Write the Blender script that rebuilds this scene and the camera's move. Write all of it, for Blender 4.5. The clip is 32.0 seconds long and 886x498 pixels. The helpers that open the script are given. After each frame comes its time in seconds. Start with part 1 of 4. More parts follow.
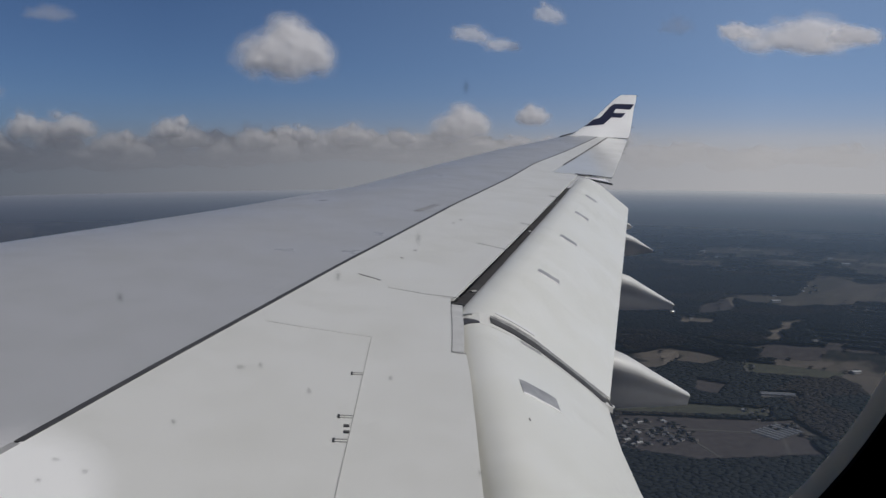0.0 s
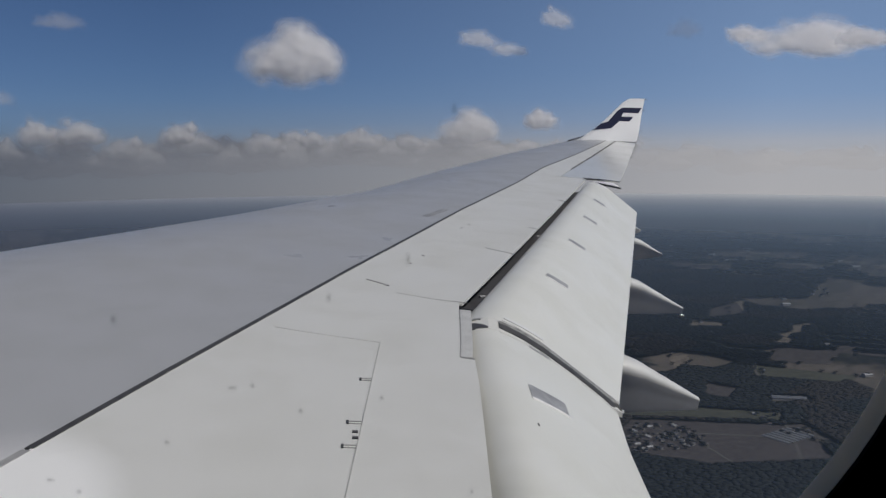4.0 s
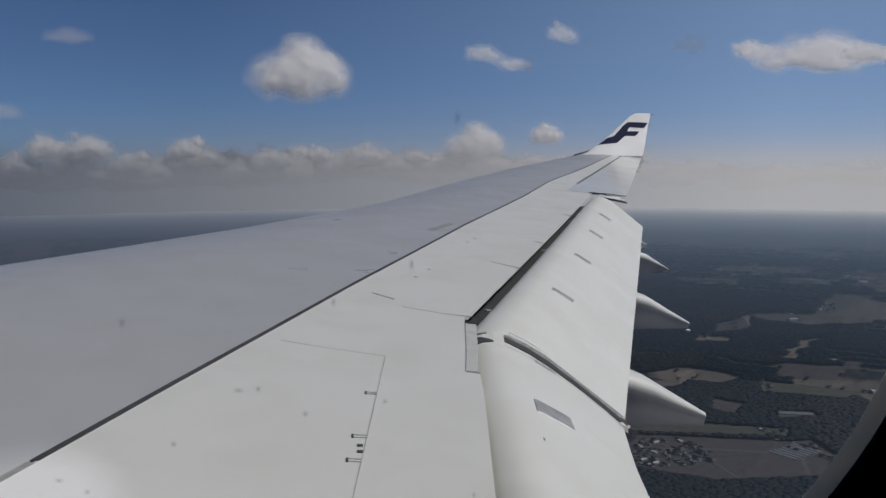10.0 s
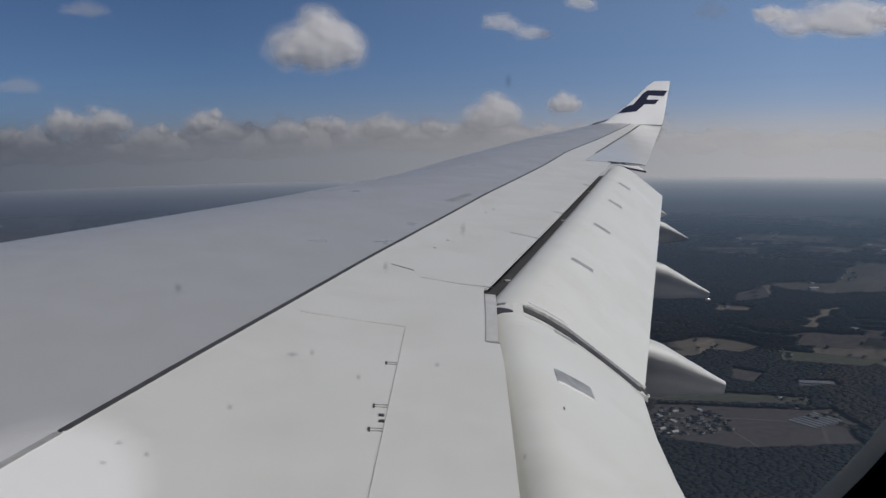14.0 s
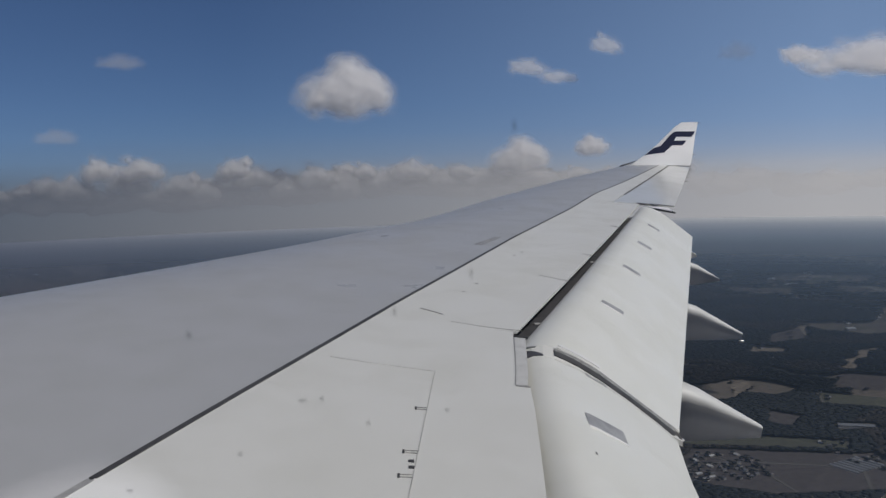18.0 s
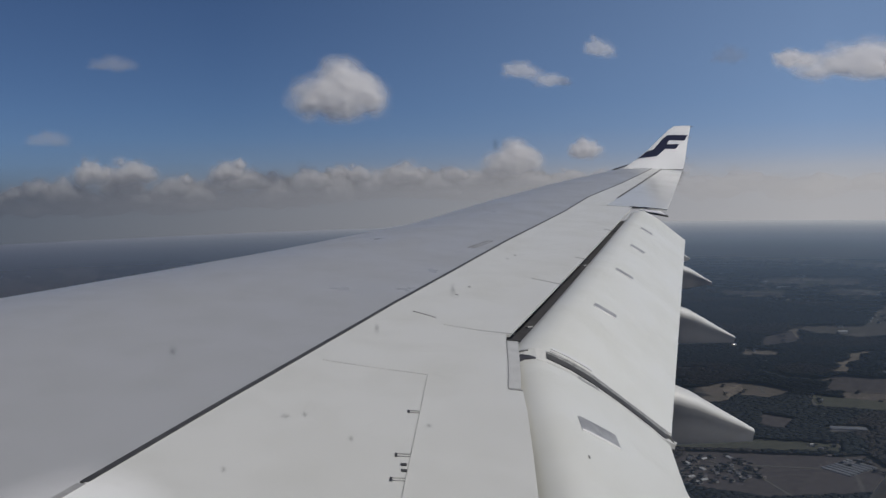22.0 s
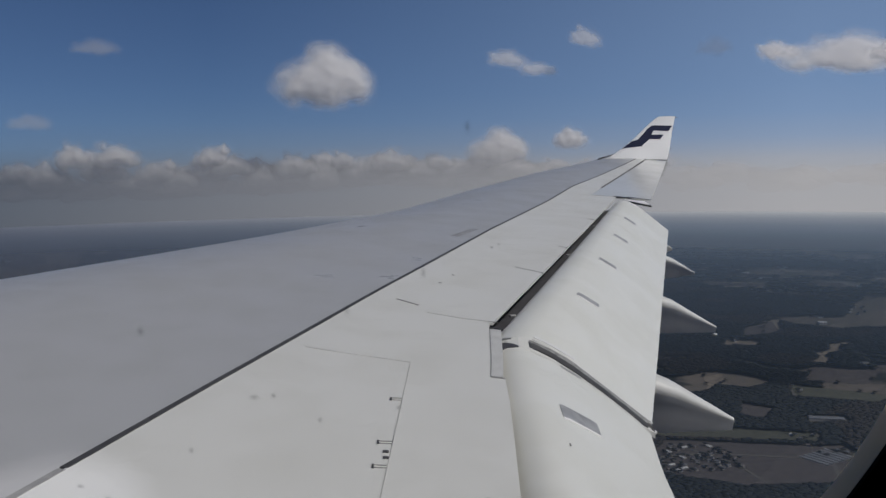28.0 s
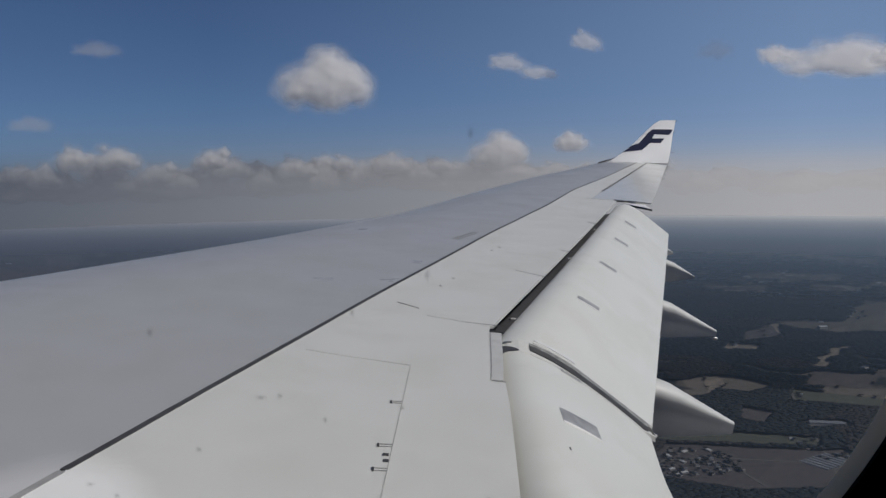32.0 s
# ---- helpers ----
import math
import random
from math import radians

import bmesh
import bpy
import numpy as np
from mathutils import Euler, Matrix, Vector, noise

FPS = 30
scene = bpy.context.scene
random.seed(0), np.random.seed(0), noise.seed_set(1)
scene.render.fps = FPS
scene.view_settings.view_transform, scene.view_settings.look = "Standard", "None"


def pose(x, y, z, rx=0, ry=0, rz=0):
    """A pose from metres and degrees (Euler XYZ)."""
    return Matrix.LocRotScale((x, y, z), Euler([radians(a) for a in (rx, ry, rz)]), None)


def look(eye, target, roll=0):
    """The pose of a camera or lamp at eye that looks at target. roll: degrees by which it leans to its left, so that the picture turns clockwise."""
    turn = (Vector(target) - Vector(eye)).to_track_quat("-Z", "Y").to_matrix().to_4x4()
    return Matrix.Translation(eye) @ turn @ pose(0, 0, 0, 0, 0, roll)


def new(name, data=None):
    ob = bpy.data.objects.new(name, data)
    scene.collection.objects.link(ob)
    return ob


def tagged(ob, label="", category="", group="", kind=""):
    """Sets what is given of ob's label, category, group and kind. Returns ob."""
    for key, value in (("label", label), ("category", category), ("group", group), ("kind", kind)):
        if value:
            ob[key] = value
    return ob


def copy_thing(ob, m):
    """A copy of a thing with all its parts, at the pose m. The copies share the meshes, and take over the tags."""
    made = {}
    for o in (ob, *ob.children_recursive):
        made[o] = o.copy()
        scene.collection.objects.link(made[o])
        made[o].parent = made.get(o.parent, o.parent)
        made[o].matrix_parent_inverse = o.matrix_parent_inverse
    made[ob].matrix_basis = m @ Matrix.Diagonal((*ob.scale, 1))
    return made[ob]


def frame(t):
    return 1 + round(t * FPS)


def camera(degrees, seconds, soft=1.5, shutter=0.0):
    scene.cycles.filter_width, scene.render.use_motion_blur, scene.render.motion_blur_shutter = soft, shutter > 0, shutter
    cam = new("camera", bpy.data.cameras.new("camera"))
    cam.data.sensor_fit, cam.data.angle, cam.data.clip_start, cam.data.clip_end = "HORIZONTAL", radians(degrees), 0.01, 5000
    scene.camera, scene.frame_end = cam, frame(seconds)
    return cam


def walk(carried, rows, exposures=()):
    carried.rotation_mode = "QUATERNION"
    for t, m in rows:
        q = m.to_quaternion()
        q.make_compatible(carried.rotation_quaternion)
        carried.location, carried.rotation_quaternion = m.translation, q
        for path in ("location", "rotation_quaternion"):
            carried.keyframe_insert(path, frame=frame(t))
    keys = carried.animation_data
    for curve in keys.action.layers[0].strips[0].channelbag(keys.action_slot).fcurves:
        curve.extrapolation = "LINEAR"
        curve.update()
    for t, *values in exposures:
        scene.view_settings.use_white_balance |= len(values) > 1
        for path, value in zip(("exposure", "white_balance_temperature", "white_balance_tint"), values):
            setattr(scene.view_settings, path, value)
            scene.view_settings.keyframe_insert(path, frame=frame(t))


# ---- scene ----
cam = camera(54.0, 32.0, soft=1.45)

ALT = 750.0                                   # flying height over the land
# attitude of the aircraft: banked and nose up against the level land
AIR = pose(0, 0, ALT, -0.05, 2.2, 0)

# t, shift of the eye, yaw, pitch, roll of the camera held at the window
PATH = [
    (0, -0.0045, 0.0063, -0.0025, -7.036, -6.941, 2.094),
    (0.5, -0.0018, 0.0061, -0.0015, -6.868, -7.120, 2.390),
    (1, 0.0010, 0.0059, -0.0004, -6.522, -6.365, 1.346),
    (1.5, -0.0005, 0.0057, -0.0012, -6.331, -5.381, 1.392),
    (2, -0.0020, 0.0055, -0.0020, -6.533, -5.951, 2.357),
    (2.5, -0.0010, 0.0053, -0.0009, -6.638, -7.317, 2.180),
    (3, -0.0000, 0.0051, 0.0002, -6.584, -7.782, 1.989),
    (3.5, -0.0001, 0.0049, 0.0009, -6.548, -7.488, 1.811),
    (4, -0.0002, 0.0046, 0.0017, -6.458, -6.646, 1.712),
    (4.5, 0.0004, 0.0042, 0.0017, -6.390, -5.933, 1.340),
    (6.5, 0.0026, 0.0024, 0.0020, -6.358, -5.845, 1.727),
    (7, 0.0031, 0.0020, 0.0020, -6.404, -6.115, 1.337),
    (7.5, 0.0020, 0.0015, 0.0006, -6.371, -6.101, 1.582),
    (8, 0.0009, 0.0011, -0.0008, -6.228, -6.038, 1.538),
    (8.5, 0.0030, 0.0009, 0.0006, -6.179, -6.076, 1.632),
    (9, 0.0051, 0.0008, 0.0019, -6.187, -6.199, 1.499),
    (9.5, 0.0026, 0.0007, 0.0010, -6.073, -5.824, 1.523),
    (10, 0.0001, 0.0006, 0.0001, -6.049, -5.736, 1.836),
    (10.5, -0.0009, 0.0004, 0.0001, -5.933, -6.231, 1.836),
    (11, -0.0019, 0.0003, 0.0000, -5.640, -6.437, 1.730),
    (11.5, -0.0009, 0.0002, 0.0001, -5.512, -6.468, 1.408),
    (12, 0.0001, 0.0001, 0.0002, -5.361, -6.330, 1.319),
    (12.5, -0.0018, 0.0002, -0.0006, -5.343, -6.145, 1.462),
    (13, -0.0037, 0.0003, -0.0014, -5.384, -6.265, 1.574),
    (13.5, -0.0059, 0.0004, -0.0016, -5.338, -6.676, 1.575),
    (14, -0.0081, 0.0006, -0.0017, -4.898, -7.683, 1.315),
    (14.5, -0.0071, 0.0007, -0.0018, -3.956, -8.238, 0.969),
    (16.5, -0.0031, 0.0012, -0.0021, -2.911, -6.198, 0.789),
    (17, -0.0031, 0.0008, -0.0019, -2.911, -5.338, 0.698),
    (17.5, -0.0030, 0.0004, -0.0016, -2.941, -5.093, 0.824),
    (18, -0.0030, -0.0001, -0.0014, -2.933, -4.832, 0.447),
    (18.5, -0.0029, -0.0005, -0.0011, -3.005, -4.992, 0.190),
    (19, -0.0029, -0.0009, -0.0008, -3.092, -5.061, -0.051),
    (19.5, -0.0028, -0.0013, -0.0006, -3.185, -5.257, 0.067),
    (20, -0.0028, -0.0017, -0.0003, -3.256, -5.560, 0.744),
    (20.5, -0.0022, -0.0019, 0.0004, -3.236, -5.460, 0.680),
    (21, -0.0016, -0.0020, 0.0011, -3.242, -5.301, 0.612),
    (21.5, -0.0009, -0.0022, 0.0018, -3.301, -4.938, 0.448),
    (22, -0.0003, -0.0024, 0.0025, -3.370, -4.643, 0.576),
    (22.5, 0.0001, -0.0025, 0.0022, -3.472, -4.676, 0.585),
    (23, 0.0005, -0.0027, 0.0020, -3.609, -4.700, 0.691),
    (23.5, 0.0009, -0.0028, 0.0017, -3.775, -4.572, 0.492),
    (24, 0.0013, -0.0030, 0.0014, -3.863, -4.519, 0.533),
    (24.5, 0.0009, -0.0029, 0.0013, -3.907, -4.509, 0.406),
    (25, 0.0005, -0.0028, 0.0011, -3.925, -4.744, 0.540),
    (25.5, 0.0010, -0.0027, 0.0011, -3.942, -4.977, 0.635),
    (27.5, 0.0027, -0.0023, 0.0010, -4.245, -4.619, 1.276),
    (28, 0.0031, -0.0022, 0.0010, -4.428, -5.407, 1.175),
    (28.5, 0.0034, -0.0027, 0.0012, -4.456, -5.853, 0.889),
    (29, 0.0037, -0.0032, 0.0013, -4.387, -5.599, 0.774),
    (29.5, 0.0046, -0.0037, 0.0025, -4.283, -5.009, 0.775),
    (30, 0.0056, -0.0043, 0.0036, -4.180, -4.304, 0.132),
    (30.5, 0.0047, -0.0048, 0.0031, -4.257, -3.852, -0.016),
    (31, 0.0038, -0.0053, 0.0025, -4.327, -3.866, 0.463),
    (31.5, 0.0029, -0.0058, 0.0020, -4.377, -4.456, 0.972),
    (32, 0.0020, -0.0064, 0.0014, -4.394, -5.198, 1.332),
]


def gaze(dx, dy, dz, yaw, pitch, roll):
    ya, pi = radians(yaw), radians(pitch)
    ahead = Vector((-math.sin(ya) * math.cos(pi), math.cos(ya) * math.cos(pi), math.sin(pi)))
    eye = Vector((dx, dy, dz))
    return AIR @ look(eye, eye + ahead, roll)


walk(cam, [(row[0], gaze(*row[1:])) for row in PATH], [(0, 0.1, 6500, 10), (25.5, 0.08, 6500, 10), (29.5, 0.0, 6500, 10), (32, 0.06, 6500, 10)])

# ---- sky and sun ----
SUN_UP, SUN_ROUND = 49.0, 124.0                # height, and bearing from +y towards +x
world = bpy.data.worlds.new("sky")
scene.world = world
world.use_nodes = True
wt = world.node_tree
wt.nodes.clear()
sky = wt.nodes.new("ShaderNodeTexSky")
sky.sky_type = "NISHITA"
sky.sun_disc = False
sky.sun_elevation = radians(SUN_UP)
sky.sun_rotation = radians(SUN_ROUND)
sky.altitude = 1500
sky.air_density, sky.dust_density, sky.ozone_density = 1.0, 0.2, 5.0
bg = wt.nodes.new("ShaderNodeBackground")
bg.inputs["Strength"].default_value = 0.0405
wo = wt.nodes.new("ShaderNodeOutputWorld")
# the land's rim lies below eye level, so the sky is taken a little higher up
wc = wt.nodes.new("ShaderNodeTexCoord")
lift = wt.nodes.new("ShaderNodeVectorMath")
lift.inputs[1].default_value = (0, 0, 0.068)
wt.links.new(wc.outputs["Generated"], lift.inputs[0])
wt.links.new(lift.outputs[0], sky.inputs[0])
tint = wt.nodes.new("ShaderNodeMix")
tint.data_type, tint.blend_type = "RGBA", "MULTIPLY"
tint.inputs["Factor"].default_value = 1.0
tint.inputs["B"].default_value = (0.84, 0.92, 1.10, 1)
wt.links.new(sky.outputs[0], tint.inputs["A"])
wt.links.new(tint.outputs["Result"], bg.inputs[0])
wt.links.new(bg.outputs[0], wo.inputs[0])
sun = new("sun", bpy.data.lights.new("sun", "SUN"))
sun.data.energy, sun.data.angle, sun.data.color = 2.55, radians(0.5), (1.0, 0.95, 0.87)
sd = Vector((math.sin(radians(SUN_ROUND)) * math.cos(radians(SUN_UP)),
             math.cos(radians(SUN_ROUND)) * math.cos(radians(SUN_UP)), math.sin(radians(SUN_UP))))
sun.matrix_world = look(sd * 2000, (0, 0, 0))


# ---- materials ----
def mat(name):
    m = bpy.data.materials.new(name)
    m.use_nodes = True
    nt = m.node_tree
    return m, nt, nt.nodes["Principled BSDF"]


def node(nt, kind, **sets):
    n = nt.nodes.new(kind)
    for k, v in sets.items():
        n.inputs[k].default_value = v
    return n


def ramp(nt, fac, stops):
    r = nt.nodes.new("ShaderNodeValToRGB")
    while len(r.color_ramp.elements) < len(stops):
        r.color_ramp.elements.new(0.5)
    for e, (p, c) in zip(r.color_ramp.elements, stops):
        e.position, e.color = p, (*c, 1) if len(c) == 3 else c
    nt.links.new(fac, r.inputs[0])
    return r.outputs[0]


def grey(v):
    return (v, v, v)


def paint(name, base, dirt, rough=0.32, scale=1.4, coat=0.0, bump=0.004, stretch=(1, 1, 1), root_glare=None):
    """Aircraft paint: a broad grime pattern, a fine one, and faint waviness."""
    m, nt, p = mat(name)
    tc = nt.nodes.new("ShaderNodeTexCoord")
    mp = nt.nodes.new("ShaderNodeMapping")
    mp.inputs["Scale"].default_value = stretch
    nt.links.new(tc.outputs["Object"], mp.inputs[0])
    a = node(nt, "ShaderNodeTexNoise", Scale=scale, Detail=6.0, Roughness=0.6)
    b = node(nt, "ShaderNodeTexNoise", Scale=scale * 14, Detail=4.0, Roughness=0.7)
    for n in (a, b):
        nt.links.new(mp.outputs[0], n.inputs["Vector"])
    mul = nt.nodes.new("ShaderNodeMath")
    mul.operation = "MULTIPLY_ADD"
    mul.inputs[1].default_value = 0.35
    nt.links.new(b.outputs[0], mul.inputs[0])
    nt.links.new(a.outputs[0], mul.inputs[2])
    col = ramp(nt, mul.outputs[0], [(0.42, dirt), (0.75, base)])
    if root_glare:
        # soft bright patch near the wing root: glare put into the base colour
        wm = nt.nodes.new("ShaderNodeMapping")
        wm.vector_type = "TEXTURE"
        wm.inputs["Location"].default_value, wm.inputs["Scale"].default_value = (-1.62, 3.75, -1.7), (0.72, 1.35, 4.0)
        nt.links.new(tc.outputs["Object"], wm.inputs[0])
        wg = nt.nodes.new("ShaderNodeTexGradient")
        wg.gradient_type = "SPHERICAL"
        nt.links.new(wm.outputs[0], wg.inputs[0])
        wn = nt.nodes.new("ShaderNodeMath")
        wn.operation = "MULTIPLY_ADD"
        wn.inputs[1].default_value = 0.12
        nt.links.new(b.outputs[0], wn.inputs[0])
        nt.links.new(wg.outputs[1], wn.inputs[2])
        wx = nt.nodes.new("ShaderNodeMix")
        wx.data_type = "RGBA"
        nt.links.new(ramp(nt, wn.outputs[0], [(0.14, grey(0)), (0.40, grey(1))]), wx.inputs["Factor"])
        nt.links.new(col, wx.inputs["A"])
        wx.inputs["B"].default_value = (*root_glare, 1)
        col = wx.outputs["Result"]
    nt.links.new(col, p.inputs["Base Color"])
    rr = ramp(nt, a.outputs[0], [(0.3, grey(rough * 1.3)), (0.7, grey(rough * 0.85))])
    nt.links.new(rr, p.inputs["Roughness"])
    p.inputs["Coat Weight"].default_value = coat
    p.inputs["Coat Roughness"].default_value = 0.12
    if bump:
        bm_ = node(nt, "ShaderNodeBump", Strength=bump, Distance=0.02)
        nt.links.new(a.outputs[0], bm_.inputs["Height"])
        nt.links.new(bm_.outputs[0], p.inputs["Normal"])
    return m


def plain(name, col, rough=0.6, metal=0.0, var=0.25, scale=8.0, bump=0.1):
    m, nt, p = mat(name)
    tc = nt.nodes.new("ShaderNodeTexCoord")
    a = node(nt, "ShaderNodeTexNoise", Scale=scale, Detail=5.0)
    nt.links.new(tc.outputs["Object"], a.inputs["Vector"])
    lo = tuple(c * (1 - var) for c in col)
    hi = tuple(min(1, c * (1 + var)) for c in col)
    nt.links.new(ramp(nt, a.outputs[0], [(0.3, lo), (0.7, hi)]), p.inputs["Base Color"])
    p.inputs["Roughness"].default_value, p.inputs["Metallic"].default_value = rough, metal
    b = node(nt, "ShaderNodeBump", Strength=bump, Distance=0.01)
    nt.links.new(a.outputs[0], b.inputs["Height"])
    nt.links.new(b.outputs[0], p.inputs["Normal"])
    return m


WING_GREY = paint("wing_grey_paint", (0.62, 0.62, 0.598), (0.56, 0.56, 0.534), 0.38, root_glare=(0.80, 0.80, 0.79))
SLAT_GREY = paint("leading_edge_paint", (0.385, 0.39, 0.402), (0.355, 0.36, 0.368), 0.32, bump=0, root_glare=(0.53, 0.53, 0.54))
FLAP_WHITE = paint("flap_paint", (0.68, 0.68, 0.643), (0.61, 0.61, 0.565), 0.36)
GLOSS = paint("glossy_aileron_paint", (0.66, 0.66, 0.64), (0.59, 0.59, 0.56), 0.36, coat=0.6, bump=0)
WHITE = paint("winglet_white", (0.71, 0.71, 0.72), (0.65, 0.65, 0.65), 0.55)
FAIRING = paint("fairing_paint", (0.62, 0.62, 0.61), (0.52, 0.52, 0.50), 0.5, scale=2.5)
SEALANT = plain("dark_sealant", (0.052, 0.052, 0.053), 0.6)
COVE = plain("cove_dark_grey", (0.066, 0.067, 0.077), 0.5)
SEAM = plain("panel_seam_dark", (0.13, 0.125, 0.12), 0.6)
FAINT = plain("panel_seam_faint", (0.49, 0.485, 0.47), 0.6)
SLOT = plain("slot_grey", (0.29, 0.29, 0.295), 0.45)
STEEL = plain("bare_metal", (0.62, 0.61, 0.58), 0.32, 0.9)
BRIGHT = plain("bright_rim", (0.84, 0.83, 0.81), 0.4, var=0.08)
BLUE = plain("emblem_blue", (0.016, 0.02, 0.05), 0.8, var=0.1, bump=0.0)
BLUE.node_tree.nodes["Principled BSDF"].inputs["Specular IOR Level"].default_value = 0.2
CREAM = plain("window_trim", (0.95, 0.74, 0.45), 0.6, 0.0, var=0.04, bump=0.02)
# near-black base colour stands in for the cabin's lack of light
DARK = plain("cabin_unlit_black", (0.018, 0.018, 0.022), 0.7)


# ---- small builders ----
def thing(name, label, category, m=None, group="", kind=""):
    e = new(name)
    e.empty_display_size = 0.2
    if m is not None:
        e.matrix_world = m
    return tagged(e, label, category, group, kind)


def part(name, bm, material, parent, label="", smooth=False):
    me = bpy.data.meshes.new(name)
    bmesh.ops.recalc_face_normals(bm, faces=bm.faces[:])
    bm.to_mesh(me)
    bm.free()
    if smooth:
        me.polygons.foreach_set("use_smooth", [True] * len(me.polygons))
        me.set_sharp_from_angle(angle=radians(32))
    for m in material if isinstance(material, (list, tuple)) else [material]:
        me.materials.append(m)
    ob = new(name, me)
    ob.parent = parent
    return tagged(ob, label)


def grid(bm, pts):
    """Faces through rows of points."""
    vs = [[bm.verts.new(p) for p in row] for row in pts]
    for r0, r1 in zip(vs, vs[1:]):
        for a, b, c, d in zip(r0, r0[1:], r1[1:], r1):
            bm.faces.new((a, b, c, d))
    return vs


def slab(bm, pts, thick):
    """A panel with a top through rows of points and a flat rim."""
    t = grid(bm, pts)
    b = grid(bm, [[Vector(p) - Vector((0, 0, thick)) for p in row] for row in pts])
    rim_t = t[0] + [r[-1] for r in t[1:]] + t[-1][-2::-1] + [r[0] for r in t[-2:0:-1]]
    rim_b = b[0] + [r[-1] for r in b[1:]] + b[-1][-2::-1] + [r[0] for r in b[-2:0:-1]]
    n = len(rim_t)
    for i in range(n):
        j = (i + 1) % n
        bm.faces.new((rim_t[i], rim_t[j], rim_b[j], rim_b[i]))


def loft(bm, rings, caps=True):
    vs = [[bm.verts.new(p) for p in r] for r in rings]
    n = len(vs[0])
    for r0, r1 in zip(vs, vs[1:]):
        for i in range(n):
            bm.faces.new((r0[i], r0[(i + 1) % n], r1[(i + 1) % n], r1[i]))
    if caps:
        bm.faces.new(vs[0])
        bm.faces.new(vs[-1])


def steps(a, b, n):
    return [a + (b - a) * i / (n - 1) for i in range(n)]


def knots(y, ys, xs):
    return float(np.interp(y, ys, xs))


# ---- the wing: x aft, y outboard, z up, from the window ----
def plane_z(x, y):
    return -2.206 + 0.0927 * y - 0.051 * x + 0.00078 * y * y


def lead_x(y):
    return knots(y, (0, 3, 7, 10, 13, 16, 19, 22.5, 26.4), (-12.1, -9.67, -6.44, -4.02, -1.68, 0.47, 2.07, 4.10, 6.72))


def line_x(y):
    return knots(y, (0, 4.4, 6, 9.05, 13.2, 16.6, 19.1, 21.9, 26.4), (-3.4, -1.79, -1.18, 0.02, 1.75, 3.29, 4.34, 5.77, 7.97))


def top_z(x, y):
    c = 5.9 - 0.195 * (y - 8.12)
    s = (x - lead_x(y)) / c
    return plane_z(x, y) - 0.06 * c * max(0.0, 1 - s / 0.5) ** 2


def spoiler_x(y):
    return 1.18 + 0.392 * (y - 8.11)


def inner_x(y):
    return knots(y, (0, 4.5, 5.45, 6.1, 6.53, 6.56, 7.0, 8.1), (0.34, 0.808, 0.913, 0.98, 1.012, 0.90, 0.962, 1.085))


def hinge_x(y):
    return 5.02 + 0.451 * (y - 19.19)


def aileron_x(y):
    return 6.99 + 0.372 * (y - 21.25)


def skin(x, y, up=0.0):
    return Vector((x, y, top_z(x, y) + up))


def box_end(y):
    """Rear edge of the fixed skin."""
    if y < 8.08:
        return inner_x(y)
    if y < 17.9:
        return spoiler_x(y) - 0.72
    return hinge_x(y)


wing = thing("airplane_wing", "light grey airliner wing with lowered flaps and an upturned winglet", "airplane wing", AIR)

SPAN = sorted(set(steps(0.35, 26.4, 60) + [6.53, 6.56, 8.07, 8.09, 17.89, 17.91]))
bm = bmesh.new()
rows = []
for y in SPAN:
    x0, x1 = lead_x(y), line_x(y) - 0.02
    c = x1 - x0
    row = [Vector((x0 + 0.05 * c, y, top_z(x0, y) - 0.04 * c)), Vector((x0 - 0.008 * c, y, top_z(x0, y) - 0.016 * c))]
    row += [skin(x0 + c * u, y) for u in (0, 0.02, 0.05, 0.1, 0.17, 0.25, 0.35, 0.48, 0.62, 0.8, 1.0)]
    rows.append(row)
slab(bm, rows, 0.02)
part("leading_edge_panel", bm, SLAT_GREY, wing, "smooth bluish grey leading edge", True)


def seal_w(y):
    return max(0.013, 0.024 - 0.0007 * max(0.0, y - 6))


bm = bmesh.new()
slab(bm, [[skin(line_x(y) - seal_w(y), y, 0.003), skin(line_x(y) + seal_w(y), y, 0.003)] for y in [4.72] + [q for q in SPAN if q > 4.75]], 0.02)
part("sealant_line", bm, SEALANT, wing, "long dark sealant line along the wing")
# inboard end of the sealant, its grey lightened for the same glare
bm = bmesh.new()
slab(bm, [[skin(line_x(y) - 0.024, y, 0.003), skin(line_x(y) + 0.024, y, 0.003)] for y in [q for q in SPAN if q < 4.68] + [4.70]], 0.02)
part("sealant_line", bm, plain("glare_sealant", (0.30, 0.30, 0.30), 0.55), wing, "inboard end of the sealant line, lightened as if in glare")

bm = bmesh.new()
slab(bm, [[skin(line_x(y) + 0.008 + (box_end(y) - line_x(y) - 0.008) * u, y) for u in steps(0, 1, 7)] for y in SPAN], 0.03)
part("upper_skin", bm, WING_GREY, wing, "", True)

bm = bmesh.new()
rows = []
for y in SPAN:
    x0, x1 = lead_x(y), box_end(y)
    c = x1 - x0
    rows.append([Vector((x0 + c * u, y, top_z(x0, y) + (top_z(x1, y) - 0.06 - top_z(x0, y)) * u - 0.04 - 0.3 * c * u ** 0.6 * (1 - u) * 0.55))
                 for u in (0.0, 0.03, 0.1, 0.25, 0.45, 0.65, 0.85, 1.0)])
slab(bm, rows, 0.02)
part("lower_skin", bm, WING_GREY, wing, "", True)

